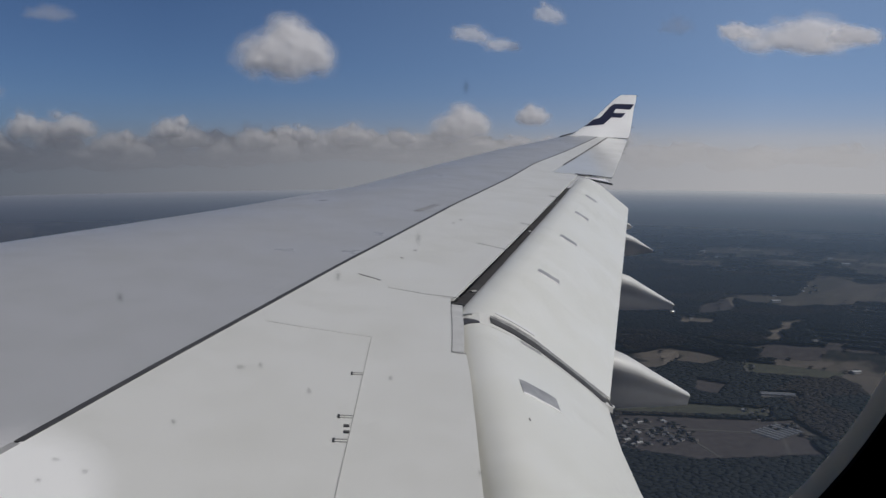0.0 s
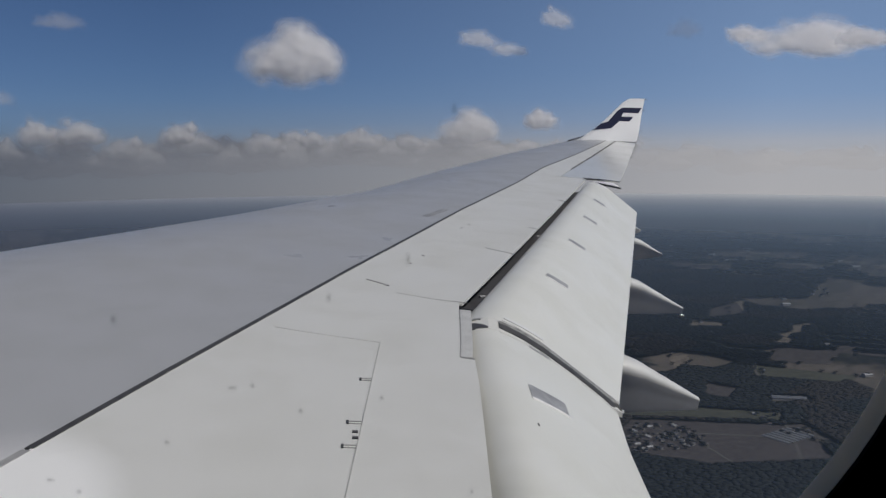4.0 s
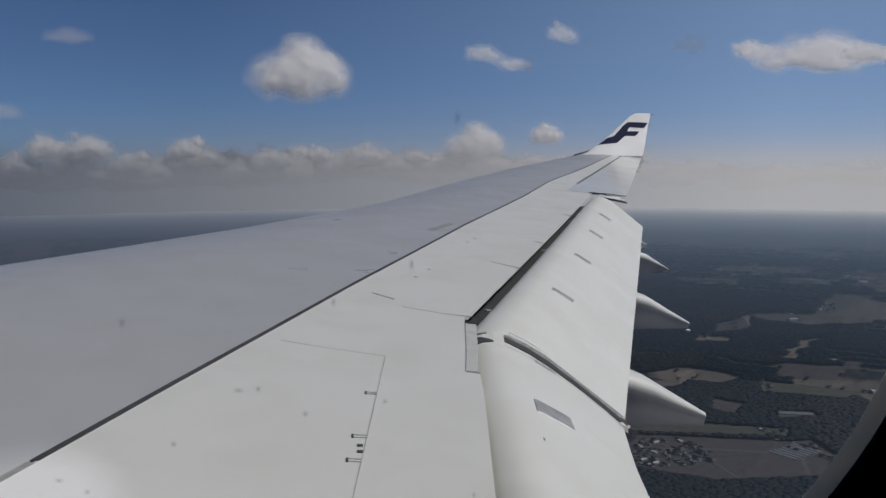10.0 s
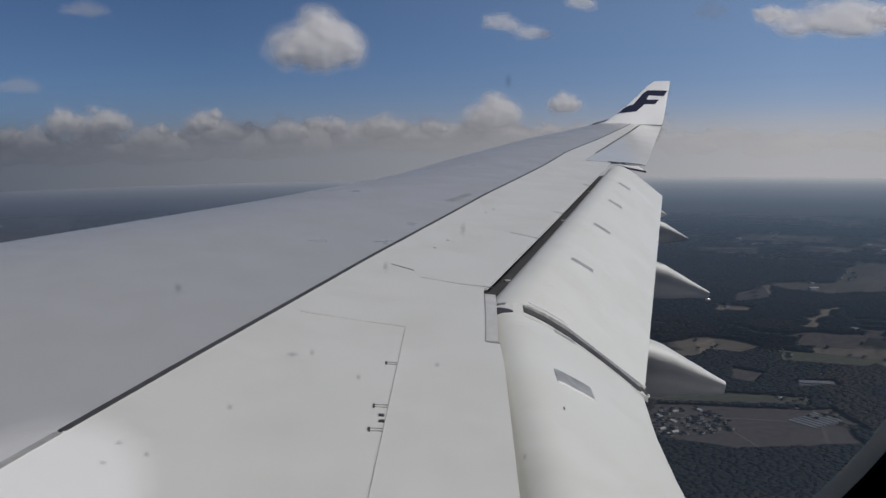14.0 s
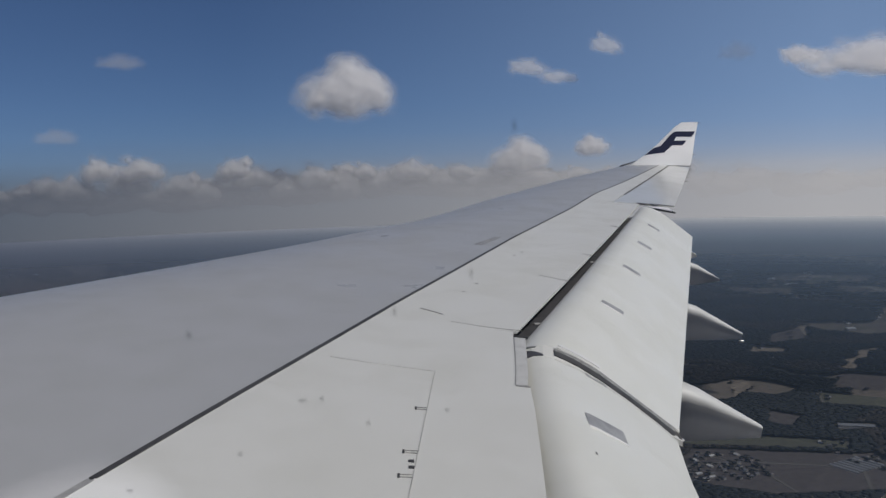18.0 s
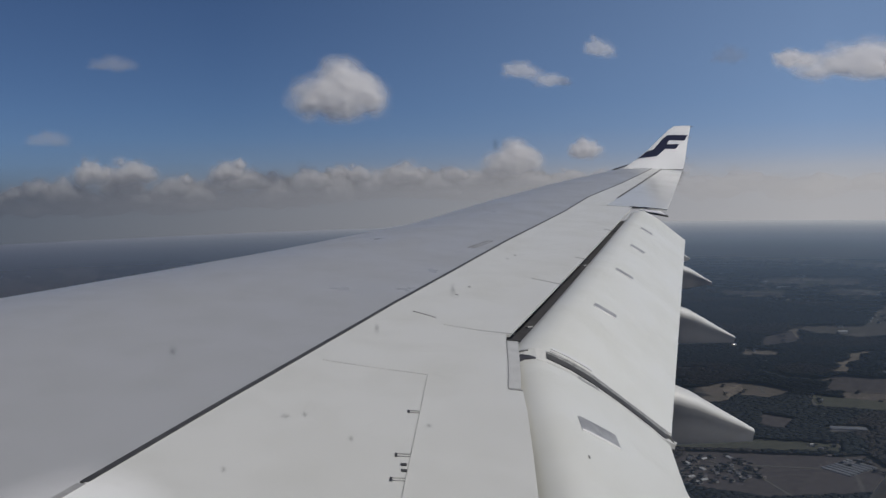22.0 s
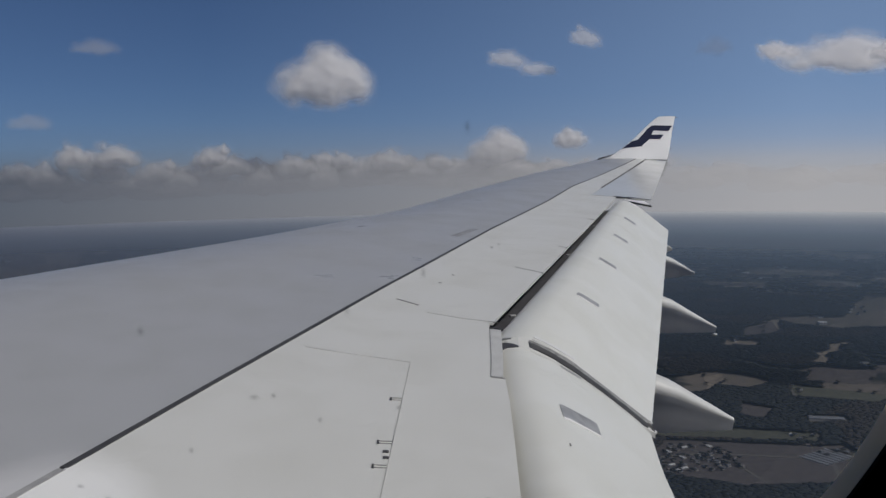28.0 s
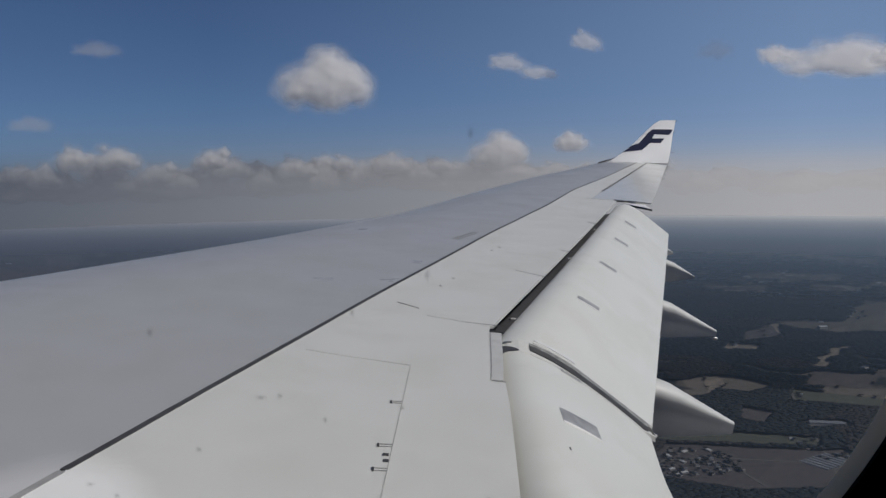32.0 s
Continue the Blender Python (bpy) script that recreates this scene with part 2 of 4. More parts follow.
# spoilers
ENDS = (8.081, 10.36, 12.06, 14.68, 17.86)
for y0, y1 in zip(ENDS, ENDS[1:]):
    bm = bmesh.new()
    slab(bm, [[skin(spoiler_x(y) - 0.7198 + (0.6668 + 0.0042 * (y - 8.08)) * u, y, 0.0) for u in steps(0, 1, 4)] for y in steps(y0 + 0.0005, y1 - 0.0005, 6)], 0.025)
    part("spoiler", bm, WING_GREY, wing)

# aileron
bm = bmesh.new()
slab(bm, [[skin(hinge_x(y) + 0.015 + (aileron_x(y) - hinge_x(y) - 0.015) * u, y, -0.02 * u) for u in steps(0, 1, 5)] for y in steps(17.95, 26.35, 16)], 0.03)
part("aileron", bm, GLOSS, wing, "glossy grey-white aileron")
bm = bmesh.new()
slab(bm, [[skin(hinge_x(y) - 0.005, y, -0.03), skin(hinge_x(y) + 0.02, y, -0.03)] for y in steps(18.9, 26.3, 12)], 0.01)
part("aileron_gap", bm, SEAM, wing)


# flaps: a section from the nose over the crest down to the trailing edge, then back below
FLAP_TOP = ((-0.075, -0.27), (-0.02, -0.165), (0.025, -0.10), (0.07, -0.055), (0.155, -0.02), (0.28, -0.005), (0.41, -0.03), (0.58, -0.11), (0.77, -0.22), (1.09, -0.46), (1.565, -0.816))
FLAP_LOW = ((1.555, -0.831), (1.2, -0.64), (0.7, -0.45), (0.2, -0.36), (-0.04, -0.27))
INNER_TOP = ((-0.03, -0.205), (0.0, -0.162), (0.05, -0.113), (0.11, -0.076), (0.18, -0.052), (0.26, -0.045), (0.36, -0.066), (0.55, -0.15), (0.77, -0.28), (1.0, -0.44), (1.25, -0.63), (1.43, -0.785))
INNER_LOW = ((1.42, -0.80), (1.1, -0.64), (0.65, -0.46), (0.2, -0.36), (-0.02, -0.25))


def outer_flap_pt(dx, dz, y):
    k = 1 - 0.26 * (y - 7.55) / 9.85
    x = spoiler_x(y)
    return Vector((x + dx * k, y, plane_z(x, y) + dz * k))


def inner_flap_pt(dx, dz, y):
    k = knots(y, (3.0, 4.6, 5.6, 6.5, 7.5), (0.85, 0.874, 0.892, 0.945, 1.055))
    x = 0.56 + 0.057 * y
    return Vector((x + dx * k, y, plane_z(x, y) + dz * k))


bm = bmesh.new()
loft(bm, [[outer_flap_pt(a, b, y) for a, b in FLAP_TOP + FLAP_LOW] for y in steps(7.63, 17.4, 26)])
outer_flap = part("outboard_flap", bm, FLAP_WHITE, wing, "lowered off-white outboard flap", True)
bm = bmesh.new()
loft(bm, [[inner_flap_pt(a, b, y) for a, b in INNER_TOP + INNER_LOW] for y in steps(2.2, 7.46, 16)])
inner_flap = part("inboard_flap", bm, FLAP_WHITE, wing, "lowered off-white inboard flap", True)

# dark seal sheets under the spoilers; their colour also holds the recess's shade
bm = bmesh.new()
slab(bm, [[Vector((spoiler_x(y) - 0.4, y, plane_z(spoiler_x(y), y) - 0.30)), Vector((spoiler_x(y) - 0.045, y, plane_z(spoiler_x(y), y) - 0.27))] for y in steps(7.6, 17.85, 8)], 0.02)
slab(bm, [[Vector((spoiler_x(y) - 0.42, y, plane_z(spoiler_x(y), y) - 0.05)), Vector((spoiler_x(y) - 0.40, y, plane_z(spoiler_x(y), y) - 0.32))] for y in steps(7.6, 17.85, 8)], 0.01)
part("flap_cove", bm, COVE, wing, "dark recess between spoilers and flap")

# winglet
bm = bmesh.new()
LEADS = ((6.9, 26.34, 0.30), (7.2, 26.40, 0.45), (7.56, 26.53, 0.69), (7.94, 26.67, 0.985), (8.31, 26.83, 1.32), (8.60, 26.95, 1.575), (8.80, 27.0, 1.70))
TRAILS = ((8.91, 26.36, 0.36), (8.97, 26.42, 0.48), (9.04, 26.52, 0.72), (9.12, 26.68, 1.0), (9.2, 26.83, 1.3), (9.3, 26.97, 1.58), (9.34, 27.04, 1.73))
out = Vector((0, 0.89, -0.45))
rings = []
for a, b in zip(LEADS, TRAILS):
    a, b = Vector(a), Vector(b)
    c = (b - a).length
    ring = [a + (b - a) * u + out * (-0.035 * c * math.sin(math.pi * u ** 0.6)) for u in (0, 0.04, 0.15, 0.35, 0.6, 0.85, 1)]
    ring += [a + (b - a) * u + out * (0.035 * c * math.sin(math.pi * u ** 0.6) + 0.004) for u in (1, 0.85, 0.6, 0.35, 0.15, 0.04)]
    rings.append(ring)
loft(bm, rings)
winglet = part("winglet", bm, WHITE, wing, "white upturned winglet", True)


# flap track fairings
def fairing(y, x0, ztop, x1, z1, depth, keel, width, nose=2.2):
    bm = bmesh.new()
    rings = []
    for u in steps(0, 1, 14):
        x = x0 - nose + (x1 - x0 + nose) * u
        if x < x0:
            v = max(0.0, (x - x0 + nose) / nose)
            zt, zb = ztop + 0.16 * (1 - v), keel + (1 - v) ** 2 * 0.25
            w = width * (0.25 + 0.75 * v ** 0.5)
        else:
            v = (x - x0) / (x1 - x0)
            zt, zb = ztop + (z1 - ztop) * v, keel + (z1 - depth - keel) * v
            w = width * (1 - 0.8 * v)
        h = (zt - zb) / 2
        sec = ((0, 1), (0.20, 0.99), (0.33, 0.97), (0.405, 0.93), (0.44, 0.87), (0.445, 0.81), (0.42, 0.74), (0.35, 0.60), (0.25, 0.38), (0.15, 0.14), (0.08, 0.0))
        sec += tuple((-s, q) for s, q in sec[:0:-1])
        rings.append([Vector((x, y + w * s, zb + 2 * h * q)) for s, q in sec])
    loft(bm, rings)
    return part("flap_track_fairing", bm, FAIRING, wing, "canoe-shaped grey-white fairing under the flap", True)


fairing(9.2, 3.13, -2.215, 3.99, -2.71, 0.15, -2.88, 0.66)
fair_b = fairing(12.3, 4.19, -1.79, 5.0, -2.25, 0.10, -2.36, 0.56)
fairing(15.2, 5.19, -1.48, 5.73, -1.80, 0.05, -1.93, 0.46)
fairing(16.6, 5.60, -1.37, 5.80, -1.50, 0.04, -1.6, 0.2, 1.2)

# ---- cabin wall with the window ----
WIN = (0.003, 0.066, 0.1420, 0.1905, 0.12)      # centre x and z, half width, half height, corner radius


def window_outline(grow, n=24):
    cx, cz, hw, hh, r = WIN
    hw, hh, r = hw + grow, hh + grow, r + grow
    pts = []
    for sx, sz, a0 in ((1, 1, 0), (-1, 1, 90), (-1, -1, 180), (1, -1, 270)):
        for i in range(n + 1):
            a = radians(a0 + 90 * i / n)
            pts.append((cx + sx * (hw - r) + r * math.cos(a), cz + sz * (hh - r) + r * math.sin(a)))
    return pts


def band(bm, loops):
    vs = [[bm.verts.new(p) for p in lp] for lp in loops]
    n = len(vs[0])
    for r0, r1 in zip(vs, vs[1:]):
        for i in range(n):
            bm.faces.new((r0[i], r0[(i + 1) % n], r1[(i + 1) % n], r1[i]))


def on_wall(pts, y):
    return [Vector((x, y, z)) for x, z in pts]


def square(pts, y, s=2.0):
    cx, cz = WIN[0], WIN[1]
    out = []
    n = len(pts) // 4
    for q, (sx, sz) in enumerate(((1, 1), (-1, 1), (-1, -1), (1, -1))):
        for i in range(n):
            u = i / (n - 1)
            a, b = min(1, 1.5 - u), min(1, 0.5 + u)
            if q % 2:
                a, b = b, a
            out.append(Vector((cx + sx * s * a, y, cz + sz * s * b)))
    return out


def squash(pts):
    return [Vector((q.x, q.y, 0.05 + (q.z - WIN[1]) * 0.24)) for q in pts]


wall = thing("wall_window", "cabin side wall round the window, coloured near-black as unlit", "wall", AIR, kind="structure")
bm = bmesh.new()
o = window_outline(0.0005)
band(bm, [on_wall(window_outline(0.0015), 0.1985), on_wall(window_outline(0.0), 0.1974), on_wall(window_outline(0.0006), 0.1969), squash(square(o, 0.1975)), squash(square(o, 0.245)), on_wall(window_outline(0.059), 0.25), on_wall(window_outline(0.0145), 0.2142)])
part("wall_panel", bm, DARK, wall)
bm = bmesh.new()
band(bm, [on_wall(window_outline(0.001), 0.2015), on_wall(window_outline(0.010), 0.2126), on_wall(window_outline(0.012), 0.2138), on_wall(window_outline(0.056), 0.2505), [Vector((q.x, 0.2505, 0.05 + (q.z - WIN[1]) * 0.24)) for q in square(o, 0.2505)]])
part("outer_skin", bm, WHITE, wall, "white painted fuselage skin")
# the rest of the fuselage tube
bm = bmesh.new()
ang0, ang1 = math.asin(0.53 / 2.82), 2 * math.pi - math.asin(0.43 / 2.82)
grid(bm, [[Vector((x, -2.53 + 2.82 * math.cos(a), 2.82 * math.sin(a))) for a in steps(ang0, ang1, 48)] for x in steps(-12, 10, 12)])
for x0, x1 in ((-12, -1.99), (2.01, 10)):
    grid(bm, [[Vector((x, 0.2505, z)) for z in (-0.43, 0.05, 0.53)] for x in (x0, x1)])
for x in (-12, 10):
    bm.faces.new([bm.verts.new((x, -2.53 + 2.82 * math.cos(a), 2.82 * math.sin(a))) for a in steps(ang0, ang1, 48)])
part("fuselage_tube", bm, WHITE, wall, "white painted fuselage skin", True)
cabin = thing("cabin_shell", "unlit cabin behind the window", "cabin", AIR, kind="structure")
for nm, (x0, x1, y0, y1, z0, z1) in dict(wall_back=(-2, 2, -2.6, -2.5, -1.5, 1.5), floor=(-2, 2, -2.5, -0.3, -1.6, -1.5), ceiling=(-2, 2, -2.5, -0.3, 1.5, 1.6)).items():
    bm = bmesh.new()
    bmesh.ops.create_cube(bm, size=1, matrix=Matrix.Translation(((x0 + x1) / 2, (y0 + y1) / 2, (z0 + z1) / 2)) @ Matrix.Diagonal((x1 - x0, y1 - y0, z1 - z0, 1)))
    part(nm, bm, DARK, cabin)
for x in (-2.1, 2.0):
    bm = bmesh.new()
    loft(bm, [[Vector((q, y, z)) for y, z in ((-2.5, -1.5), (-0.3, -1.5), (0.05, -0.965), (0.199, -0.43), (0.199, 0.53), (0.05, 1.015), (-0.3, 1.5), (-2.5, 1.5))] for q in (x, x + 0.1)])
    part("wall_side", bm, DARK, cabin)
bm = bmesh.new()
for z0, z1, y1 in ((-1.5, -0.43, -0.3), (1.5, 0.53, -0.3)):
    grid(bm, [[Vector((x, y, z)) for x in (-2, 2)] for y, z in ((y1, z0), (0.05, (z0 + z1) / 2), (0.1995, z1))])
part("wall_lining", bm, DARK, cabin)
win = thing("window_1", "oval cabin window with a satin cream trim ring", "window", AIR, kind="structure")
bm = bmesh.new()
band(bm, [on_wall(window_outline(0.0008), 0.1975), on_wall(window_outline(0.0001), 0.1977), on_wall(window_outline(0.0), 0.1990), on_wall(window_outline(0.0), 0.2048), on_wall(window_outline(0.0003), 0.2055), on_wall(window_outline(0.0014), 0.2057)])
part("trim_ring", bm, CREAM, win, "satin cream trim ring", True)


# ---- details of the wing ----
def strip(bm, a, b, w, up=0.004, n=6, surf=skin):
    """A thin raised strip on the upper skin from a to b (x, y)."""
    a, b = Vector(a), Vector(b)
    side = Vector((-(b - a).y, (b - a).x)).normalized() * w / 2
    rows = []
    for u in steps(0, 1, n):
        q = a + (b - a) * u
        rows.append([surf(q.x - side.x, q.y - side.y, up), surf(q.x + side.x, q.y + side.y, up)])
    slab(bm, rows, up + 0.003)


def seam(a, b, w, material=None, name="panel_seam", label="", up=0.004):
    bm = bmesh.new()
    strip(bm, a, b, w, up)
    return part(name, bm, material or SEAM, wing, label)


HINGE = plain("hinge_line", (0.27, 0.27, 0.265), 0.6)
RUBBER = plain("grey_rubber", (0.24, 0.24, 0.235), 0.6, var=0.4, scale=20)
seam((0.29, 6.82), (-0.055, 3.6), 0.0045, plain("hatch_seam", (0.36, 0.36, 0.35), 0.6))
seam((-0.56, 7.05), (-0.26, 6.95), 0.007, FAINT)
seam((-0.26, 6.95), (0.28, 6.80), 0.003, FAINT)
seam((0.50, 8.31), (0.86, 8.16), 0.006, FAINT)
seam((0.86, 8.16), (1.17, 8.095), 0.010, HINGE)
seam((1.73, 10.63), (2.07, 10.36), 0.012, HINGE)
seam((2.60, 12.17), (2.78, 12.04), 0.014, HINGE)
seam((5.02, 19.19), (8.24, 26.33), 0.048, SEAM, 'aileron_gap')
seam((4.96, 17.95), (5.30, 17.84), 0.12, SEALANT, 'aileron_gap', 'dark gap beside the aileron')
seam((5.25, 17.98), (5.72, 17.80), 0.05, SEALANT, 'aileron_gap')
seam((3.66, 14.83), (3.83, 14.66), 0.02)
seam((0.22, 8.75), (0.40, 8.59), 0.014, SEAM, "vent_slit", "short dark slit")
for x, y in ((0.42, 8.565), (0.72, 9.56), (0.90, 9.98), (1.58, 11.78), (1.72, 12.05)):
    seam((x - 0.016, y + 0.008), (x + 0.016, y - 0.008), 0.02, SEAM, "fastener_mark")
# worn patch ahead of the sealant line
bm = bmesh.new()
for i in range(14):
    strip(bm, (1.09 + 0.0275 * i, 12.47 + 0.05 * i), (1.125 + 0.0275 * i, 12.45 + 0.05 * i), 0.024, 0.003, 2)
    strip(bm, (1.145 + 0.0275 * i, 12.44 + 0.05 * i), (1.18 + 0.0275 * i, 12.42 + 0.05 * i), 0.024, 0.003, 2)
part("scuff_mark", bm, plain("scuff_grey", (0.24, 0.24, 0.25), 0.6), wing, "grey hatched scuff mark")


# latches by the access panel
def latch(y, x0, dark):
    bm = bmesh.new()
    x1 = 0.287 + 0.1071 * (y - 6.82)
    for dy in (-0.017, 0.017):
        strip(bm, (x0, y + dy), (x1, y + dy), 0.0045, 0.005, 2)
    l = part("latch", bm, HINGE, wing, "small outlined latch")
    if dark:
        bm = bmesh.new()
        strip(bm, (x0 - 0.003, y - 0.025), (x0 - 0.003, y + 0.025), 0.014, 0.006, 2)
        part("latch_tip", bm, SEALANT, l)


latch(5.98, 0.125, True)
latch(5.24, 0.035, True)
latch(4.90, 0.005, True)
for y in (5.105, 5.02):
    seam((0.06, y), (0.095, y), 0.03, SEALANT, "latch_block", "dark latch block", 0.006)

# seal plate beside the flap joint
PLATE = plain("seal_plate_metal", (0.50, 0.50, 0.49), 0.45, var=0.1)
bm = bmesh.new()
slab(bm, [[skin(inner_x(y) + 0.006, y, 0.004), skin(inner_x(y) + 0.10 + 0.005 * (y - 6.55), y, 0.0)] for y in steps(6.565, 7.86, 5)], 0.006)
part("seal_plate", bm, PLATE, wing, "pale metal seal plate")
bm = bmesh.new()
slab(bm, [[skin(inner_x(y) - 0.003, y, 0.003), skin(inner_x(y) + 0.007, y, 0.003)] for y in steps(6.565, 7.86, 5)], 0.006)
part("seal_plate_gap", bm, HINGE, wing)
seam((0.905, 6.545), (1.012, 6.525), 0.014, HINGE, "seal_plate_gap")
seam((1.06, 7.90), (1.19, 7.87), 0.022, SEALANT, "rubber_seal", "dark rubber seal", 0.008)


# marks on the flaps
def on_outer(a, y, up=0.004):
    dz = knots(a, [q[0] for q in FLAP_TOP], [q[1] for q in FLAP_TOP])
    return outer_flap_pt(a, dz, y) + Vector((0.5, 0, 0.86)) * up


def on_inner(a, y, up=0.004):
    dz = knots(a, [q[0] for q in INNER_TOP], [q[1] for q in INNER_TOP])
    return inner_flap_pt(a, dz, y) + Vector((0.5, 0, 0.86)) * up


def patch(surf, a0, a1, y0, y1, lean=0.0, up=0.004, n=8):
    bm = bmesh.new()
    slab(bm, [[surf(a, y0 + lean * (a - a0), up), surf(a, y1 + lean * (a - a0), up)] for a in steps(a0, a1, n)], 0.012)
    return bm


for y in (9.68, 11.74, 13.68, 15.46):
    far = y + 0.075 + 0.012 * (y - 9.68)
    s = part("slot_cover", patch(on_outer, 0.53, 0.80, y - 0.055, far), SLOT, outer_flap, "grey slot cover")
    bm = patch(on_outer, 0.54, 0.80, y - 0.083, y - 0.055, up=0.006)
    part("slot_rim", bm, BRIGHT, s, "bright rim")
s = part("slot_cover", patch(on_inner, 0.505, 0.83, 6.055, 6.31, 0.2), SLOT, inner_flap, "large grey slot cover")
part("slot_rim", patch(on_inner, 0.505, 0.83, 6.02, 6.055, 0.2, 0.006), BRIGHT, s, "bright rim")
part("fastener_mark", patch(on_inner, 0.475, 0.487, 5.52, 5.555, 0, 0.005, 2), SEAM, inner_flap)


# joint between the two flaps
def on_joint(a, u, up=0.004):
    """A point across the joint: u from the inboard flap (0) to the outboard one (1)."""
    return on_inner(a, 7.452, up).lerp(on_outer(a + 0.02, 7.638, up), u)


bm = bmesh.new()
slab(bm, [[on_joint(a, 0.0, 0.003), on_joint(a, 1.0, 0.004)] for a in steps(-0.03, 1.47, 16)], 0.05)
part("flap_joint_plate", bm, WING_GREY, wing)
bm = bmesh.new()
slab(bm, [[on_joint(a, 0.50 + 0.08 * max(0, 1 - (a - 0.36) / 0.4), 0.016), on_joint(a, 0.86 - 0.10 * max(0, 1 - (a - 0.36) / 0.4), 0.018)] for a in steps(0.36, 1.47, 30)], 0.016)
part("flap_joint_seal", bm, RUBBER, wing, "grey seal between the flaps")
bm = bmesh.new()
slab(bm, [[on_joint(a, 0.10 + 0.12 * max(0, 1 - (a - 0.36) / 0.4), 0.012), on_joint(a, 0.50 + 0.08 * max(0, 1 - (a - 0.36) / 0.4), 0.017)] for a in steps(0.36, 1.47, 30)], 0.014)
part("flap_joint_lip", bm, SEALANT, wing, "black lower lip of the seal")
bm = bmesh.new()
slab(bm, [[skin(x, 17.82 - 0.10 * (x - 5.15), -0.03), skin(x, 17.80 - 1.1 * (x - 5.15), -0.04 - 0.02 * (x - 5.15))] for x in steps(5.15, 5.57, 5)], 0.02)
part("aileron_end_plate", bm, WHITE, wing, "thin white plate beside the aileron gap")
bm = bmesh.new()
slab(bm, [[skin(x, 17.80 - 1.1 * (x - 5.15), -0.045), skin(x, 17.76 - 1.16 * (x - 5.15), -0.05)] for x in steps(5.15, 5.57, 5)], 0.03)
part("end_plate_edge", bm, SEALANT, wing, "dark edge of the end plate")
part("joint_rail", patch(on_outer, 0.42, 0.80, 7.70, 7.73, 0, 0.012), WHITE, outer_flap, "bright metal rail")
part("joint_edge", patch(on_outer, 0.42, 1.57, 7.642, 7.655, 0, 0.008, 12), FAIRING, outer_flap)
part("joint_edge", patch(on_inner, 0.36, 1.43, 7.425, 7.445, 0, 0.005, 12), FAIRING, inner_flap)
part("joint_plate", patch(on_inner, 0.62, 0.80, 7.40, 7.455, 0, 0.005), SLOT, inner_flap)
bm = bmesh.new()
slab(bm, [[on_joint(0.0 + 0.26 * v, 0.04, 0.014), on_joint(0.0 + 0.26 * v, 0.06 + 0.78 * (1 - v) ** 0.7, 0.014)] for v in steps(0, 1, 9)], 0.012)
part("joint_gap", bm, COVE, inner_flap, "dark gap at the flap corner")
part("joint_gap_edge", patch(on_joint, 0.0, 0.20, 0.86, 0.93, -0.4, 0.018), STEEL, inner_flap, "bright metal edge over the dark gap")
bm = bmesh.new()
slab(bm, [[Vector((2.50, 7.46, -2.34)), Vector((2.50, 7.62, -2.33))], [Vector((2.54, 7.47, -2.35)), Vector((2.57, 7.52, -2.345))]], 0.012)
part("corner_fin", bm, PLATE, wing, "small metal fin at the flap corner")
# brackets seen in the cove
for y in (8.75, 12.1, 14.7):
    bm = bmesh.new()
    bmesh.ops.create_cube(bm, size=1, matrix=Matrix.Translation((spoiler_x(y) - 0.02, y, plane_z(spoiler_x(y), y) - 0.10)) @ Matrix.Rotation(radians(20), 4, "Z") @ Matrix.Diagonal((0.07, 0.05, 0.02, 1)))
    bmesh.ops.bevel(bm, geom=bm.edges[:], offset=0.006, segments=1, affect="EDGES")
    part("cove_bracket", bm, SLOT, wing)
# drain nozzle on a fairing
bm = bmesh.new()
bmesh.ops.create_icosphere(bm, subdivisions=2, radius=0.03, matrix=Matrix.Translation((5.0, 12.3, -2.38)) @ Matrix.Diagonal((1.5, 0.7, 0.8, 1)))
part("drain_nozzle", bm, STEEL, fair_b, "bright drain nozzle", True)


# emblem: plain dark blue shapes on the winglet
def on_winglet(u, v, up=0.006):
    i = min(int(v), 5)
    w = v - i
    a = Vector(LEADS[i]).lerp(Vector(LEADS[i + 1]), w)
    b = Vector(TRAILS[i]).lerp(Vector(TRAILS[i + 1]), w)
    return a + (b - a) * u - out * (0.035 * (b - a).length * math.sin(math.pi * max(0.0, u) ** 0.6) + up)


